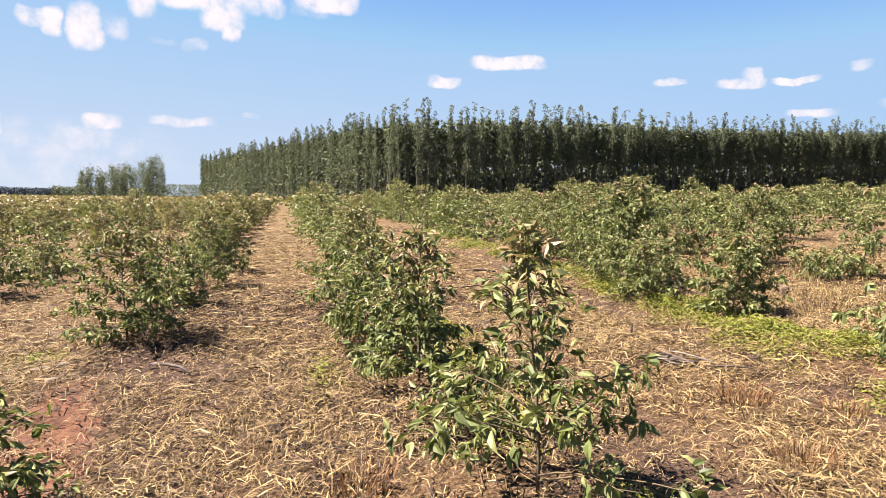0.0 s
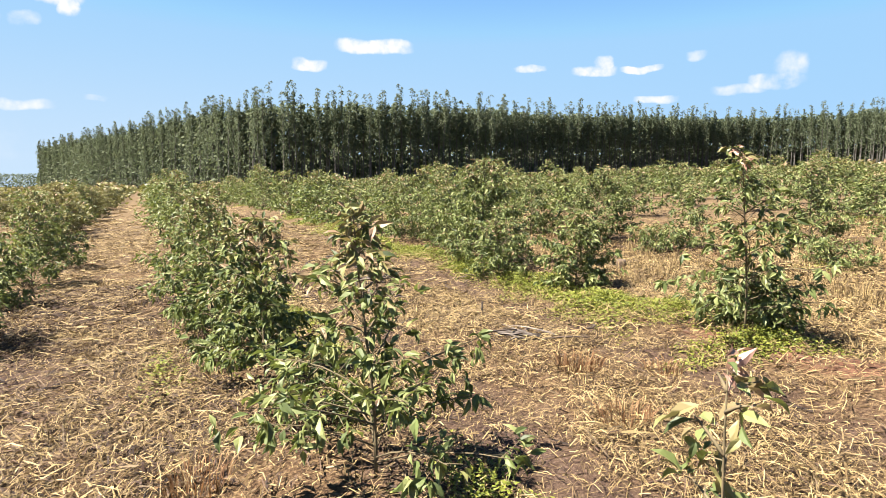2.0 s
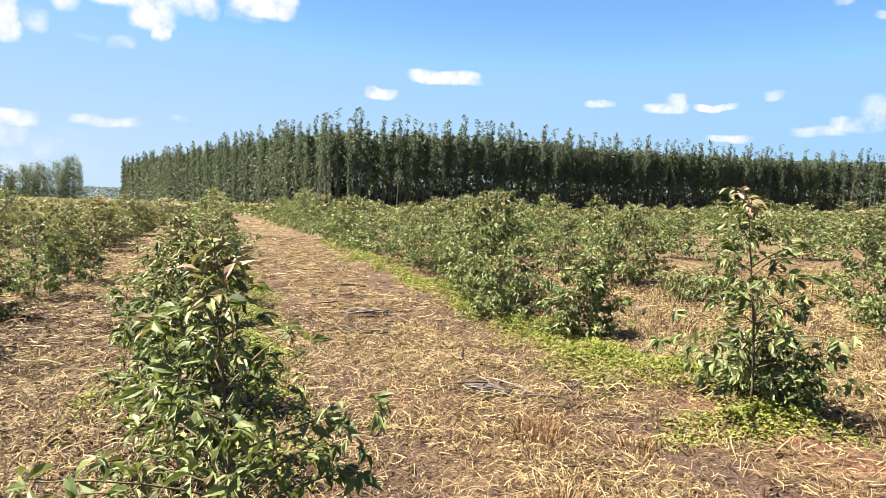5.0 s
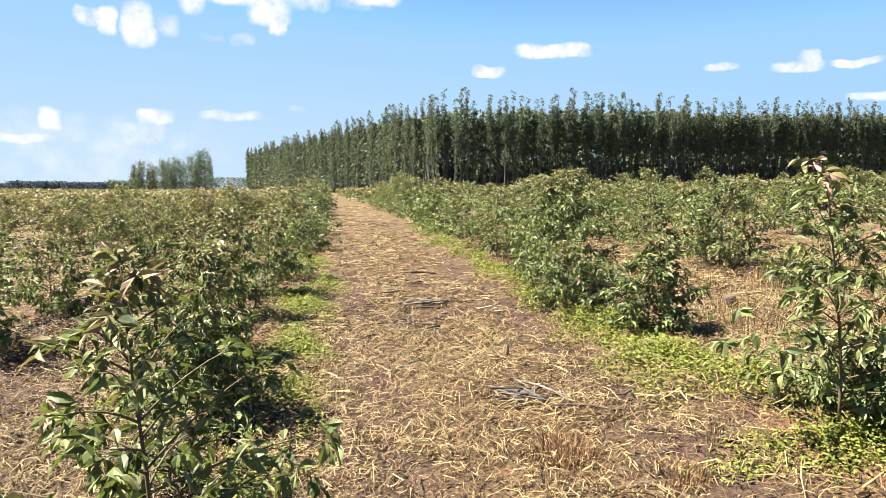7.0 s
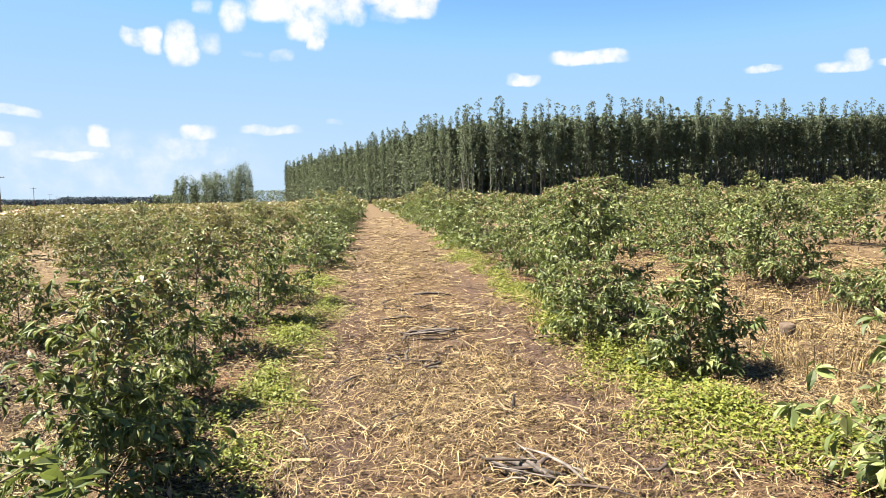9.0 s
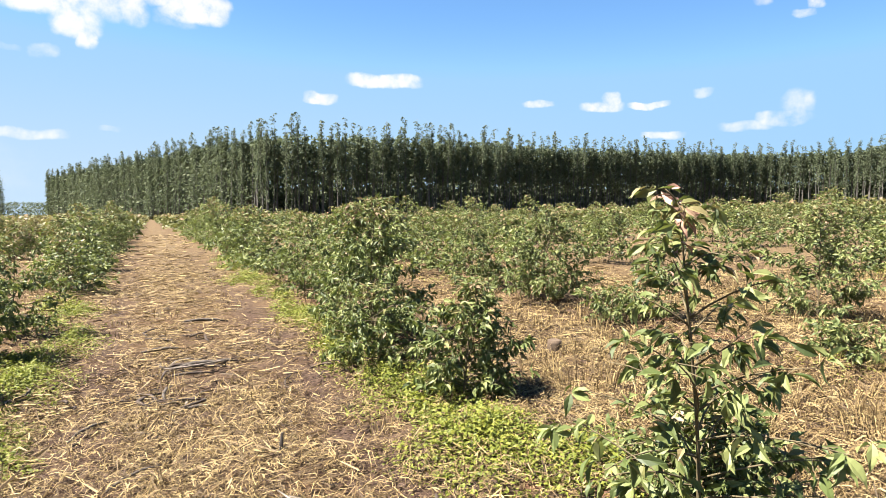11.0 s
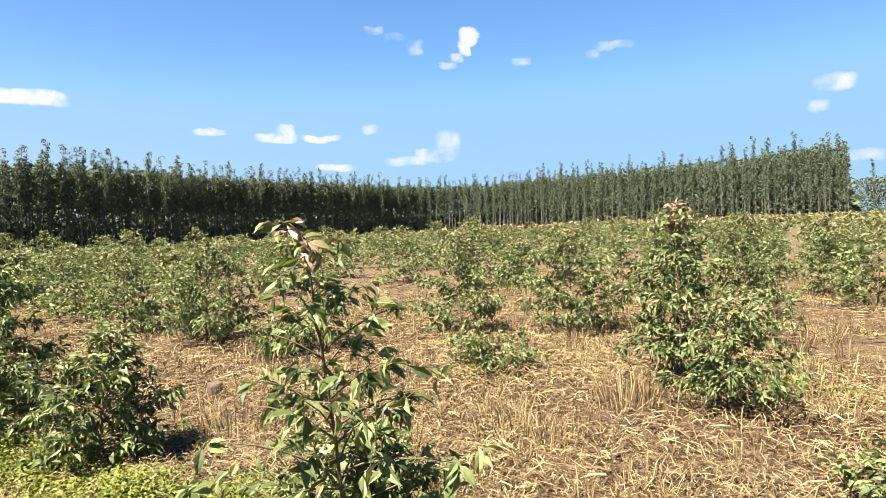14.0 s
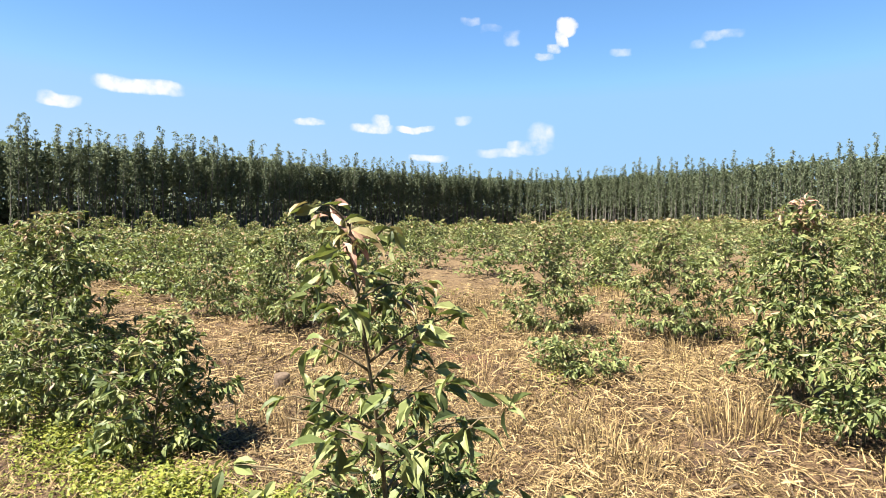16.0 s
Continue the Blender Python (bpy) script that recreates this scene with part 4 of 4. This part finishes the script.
RUST = leaf_material("rusty_grass", (0.0675, 0.0304, 0.0135), (0.135, 0.0675, 0.0304), (0.2228, 0.1417, 0.0743), (0.27, 0.135, 0.054), 0.7, 0.2)
for x, y, n, tall, spread in ((2.86, 3.55, 150, 0.16, 0.15), (2.55, 2.65, 130, 0.17, 0.13), (0.35, 3.0, 110, 0.15, 0.14), (-0.1, 2.75, 100, 0.15, 0.13), (3.3, 3.2, 90, 0.13, 0.12), (7.2, 3.5, 140, 0.36, 0.25), (6.3, 3.9, 120, 0.28, 0.3), (5.3, 5.6, 120, 0.3, 0.3)):
    tuft = Pile()
    blades(tuft, x, y, n, tall, spread, 0.006)
    me = tuft.mesh("grass_tuft", RUST if tall < 0.2 else STRAW)
    tagged(new("grass_tuft", me), "tuft of rusty dry grass in the straw" if tall < 0.2 else "tuft of tall pale dry grass", "grass tuft", kind="stuff")

# green ground cover: low weeds beside the rows
weeds = Pile()


def weed_patch(cx, cy, rx, ry, n, tall, size):
    a, q = rng.random(n) * 2 * np.pi, 1.2 * rng.random(n) ** 0.65
    ragged = 0.8 + 0.25 * np.sin(3 * a + 7 * cx) + 0.2 * np.sin(7 * a + 5 * cy) + rng.normal(0, 0.12, n)
    x, y = cx + rx * q * ragged * np.cos(a), cy + ry * q * ragged * np.sin(a)
    z = ground_z(x, y) + tall * rng.random(n) * (1.05 - np.minimum(q, 1.1) * 0.8)
    dr = np.stack([rng.normal(0, 1, n), rng.normal(0, 1, n), rng.normal(0.35, 0.35, n)], -1)
    s = rng.uniform(0.6, 1.2, n) * size
    weeds.add(*leaves(LEAF_MID, np.stack([x, y, z], -1), dr, s, s * 0.55, rng.normal(0, 0.4, n)))


for cx, cy, rx, ry, n in ((4.1, 4.85, 0.5, 0.85, 2300), (4.3, 3.3, 0.65, 0.4, 1100), (4.45, 4.3, 0.5, 0.55, 900), (3.95, 6.3, 0.35, 0.7, 800), (3.98, 7.6, 0.36, 1.0, 1200), (1.3, 7.7, 0.32, 1.1, 1200), (1.38, 5.8, 0.26, 0.5, 700), (1.25, 3.5, 0.3, 0.45, 260), (1.5, 4.2, 0.15, 0.6, 120), (1.4, 9.3, 0.3, 0.8, 700),
                          (3.9, 9.3, 0.32, 0.9, 800), (0.75, 5.2, 0.5, 0.7, 260), (0.2, 4.9, 0.2, 0.8, 160), (-2.2, 6.0, 0.3, 0.4, 120), (8.2, 2.2, 0.4, 0.4, 160), (1.25, 6.2, 0.3, 0.7, 650), (4.2, 5.9, 0.5, 0.5, 700), (1.5, 2.35, 0.28, 0.45, 260), (7.5, 5.0, 0.6, 0.35, 260), (8.4, 2.6, 0.4, 0.4, 160), (5.2, 4.4, 0.4, 0.3, 60)):
    weed_patch(cx, cy, rx, ry, int(n * 3.0), 0.13, 0.033)
# uneven green verges on both sides of the track
for i in range(80):
    y = rng.uniform(4.6, 19)
    x = (1.24 if i % 2 else 4.0) - 0.03 * (y - 4) + rng.normal(0, 0.14)
    weed_patch(x, y, rng.uniform(0.12, 0.3), rng.uniform(0.2, 0.6), int(rng.integers(120, 480)), 0.12, 0.04)
for i in range(150):
    k = int(rng.integers(len(ROWS_NEAR)))
    y = rng.uniform(4, 30)
    x = ROWS_NEAR[k] - 0.03 * (y - 4) + rng.normal(-0.2, 0.3)
    if -14 < x < 22 and (y > 8 or x > 5):
        weed_patch(x, y, 0.4, 0.6, int(rng.integers(60, 240)), 0.12, 0.055)
tagged(new("green_weeds", weeds.mesh("green_weeds", WEED)), "low yellow-green weeds creeping beside the saplings", "weeds", kind="stuff")


# dead sticks and bark on the track
def stick(x, y, length, turn, thick, up=0.03, kink=0.1, material=DEADWOOD, flat=1.0, name="dead_stick", label="dark dead stick lying on the straw"):
    p = np.array([(-length / 2, 0, 0), (-length / 6, kink * length, 0.012), (length / 5, 0.7 * kink * length, 0.018), (length / 2, -0.2 * kink * length, 0.004)])
    v, f = tube(p, np.array([0.6, 1, 0.9, 0.4]) * thick, 7)
    v[:, 2] *= flat
    ob = new(name, mesh_of(name, v, f, material, True))
    ob.matrix_world = pose(x, y, float(ground_z(x, y)) + up, rng.normal(0, 4), -3.3 + rng.normal(0, 4), turn)
    return tagged(ob, label, "stick" if material == DEADWOOD else "bark", "dead wood on the ground")


for x, y, length, turn, thick in ((2.88, 4.42, 0.4, 140, 0.018), (2.95, 4.33, 0.34, 132, 0.014), (2.8, 4.36, 0.3, 150, 0.012), (2.62, 7.47, 0.42, 12, 0.02), (2.8, 7.55, 0.3, 25, 0.018), (2.35, 6.75, 0.26, 80, 0.014),
                                  (2.3, 8.3, 0.4, 15, 0.016), (-1.02, 5.42, 0.5, -40, 0.014), (1.9, 6.1, 0.4, 60, 0.010), (2.2, 5.2, 0.3, 30, 0.008), (2.5, 6.3, 0.3, 10, 0.012), (1.7, 5.0, 0.26, 100, 0.008), (2.75, 9.6, 0.5, 10, 0.018)):
    stick(x, y, length, turn, thick)
PALE = "curled pale strip of dead bark on the straw"
for x, y, length, turn, thick in ((2.9, 4.47, 0.42, 142, 0.022), (3.0, 4.38, 0.4, 136, 0.02), (2.84, 4.3, 0.36, 146, 0.016), (3.06, 4.3, 0.26, 128, 0.016), (2.72, 4.42, 0.28, 150, 0.014), (2.78, 4.22, 0.2, 165, 0.014),
                                  (2.58, 7.4, 0.5, 15, 0.024), (2.68, 7.58, 0.46, 8, 0.02), (2.5, 7.62, 0.4, 22, 0.016), (2.3, 7.35, 0.36, 30, 0.014), (2.45, 6.5, 0.26, 95, 0.02), (2.2, 6.8, 0.3, 30, 0.014), (1.6, 4.6, 0.2, 20, 0.012)):
    stick(x, y, length * rng.uniform(0.6, 1.05), turn + rng.normal(0, 28), thick * rng.uniform(0.35, 0.7), rng.uniform(0.02, 0.06), rng.uniform(-0.3, 0.35), PALE_BARK, 0.5, "bark_strip", PALE)
for cx, cy, n in ((2.62, 7.45, 13), (2.42, 6.6, 8), (1.7, 6.9, 6), (2.9, 4.4, 7), (2.45, 8.9, 6), (3.4, 6.9, 5)):
    for i in range(n):
        stick(cx + rng.normal(0, 0.24), cy + rng.normal(0, 0.16), rng.uniform(0.12, 0.42), rng.normal(15, 45), rng.uniform(0.006, 0.017), rng.uniform(0.015, 0.05), rng.uniform(-0.4, 0.4), DARK_BARK, 0.7, "bark_strip", "curled dark brown strip of dead bark")
for x, y, length, turn in ((-2.02, 5.6, 0.2, 5), (-1.75, 5.1, 0.1, 50), (-1.85, 5.62, 0.07, 20), (4.42, 3.5, 0.09, 40)):
    stick(x, y, length, turn, 0.035, 0.03, 0.2, PALE_BARK, 0.3, "bark_flake", "flat pale flake of dry bark on bare soil")
x, y = 2.95, 5.22
peg = new("wooden_peg", mesh_of("wooden_peg", *tube([(0, 0, -0.05), (0.005, 0, 0.05), (0.012, 0, 0.13)], [0.011, 0.011, 0.008], 6), DEADWOOD))
peg.matrix_world = pose(x, y, float(ground_z(x, y)))
tagged(peg, "short broken stem standing in the straw", "peg")

# an old cut stump between the rows
STUMP_WOOD = bark_material("weathered_stump", (0.0405, 0.027, 0.0175), (0.0878, 0.0594, 0.0378), 40.0)
x, y = 5.61, 6.52
stump = new("tree_stump")
stump.matrix_world = pose(x, y, float(ground_z(x, y)) - 0.03, 2, -3, 20)
part("bark", mesh_of("bark", *tube([(0, 0, 0), (0, 0, 0.05), (0.004, 0, 0.11), (0.006, 0, 0.14)], [0.085, 0.07, 0.065, 0.063], 12), STUMP_WOOD, True), stump)
part("cut_face", mesh_of("cut_face", *tube([(0.006, 0, 0.125), (0.006, 0, 0.143)], [0.058, 0.056], 12), STUMP_WOOD), stump, "pale sawn face")
tagged(stump, "short weathered tree stump in the straw", "stump")
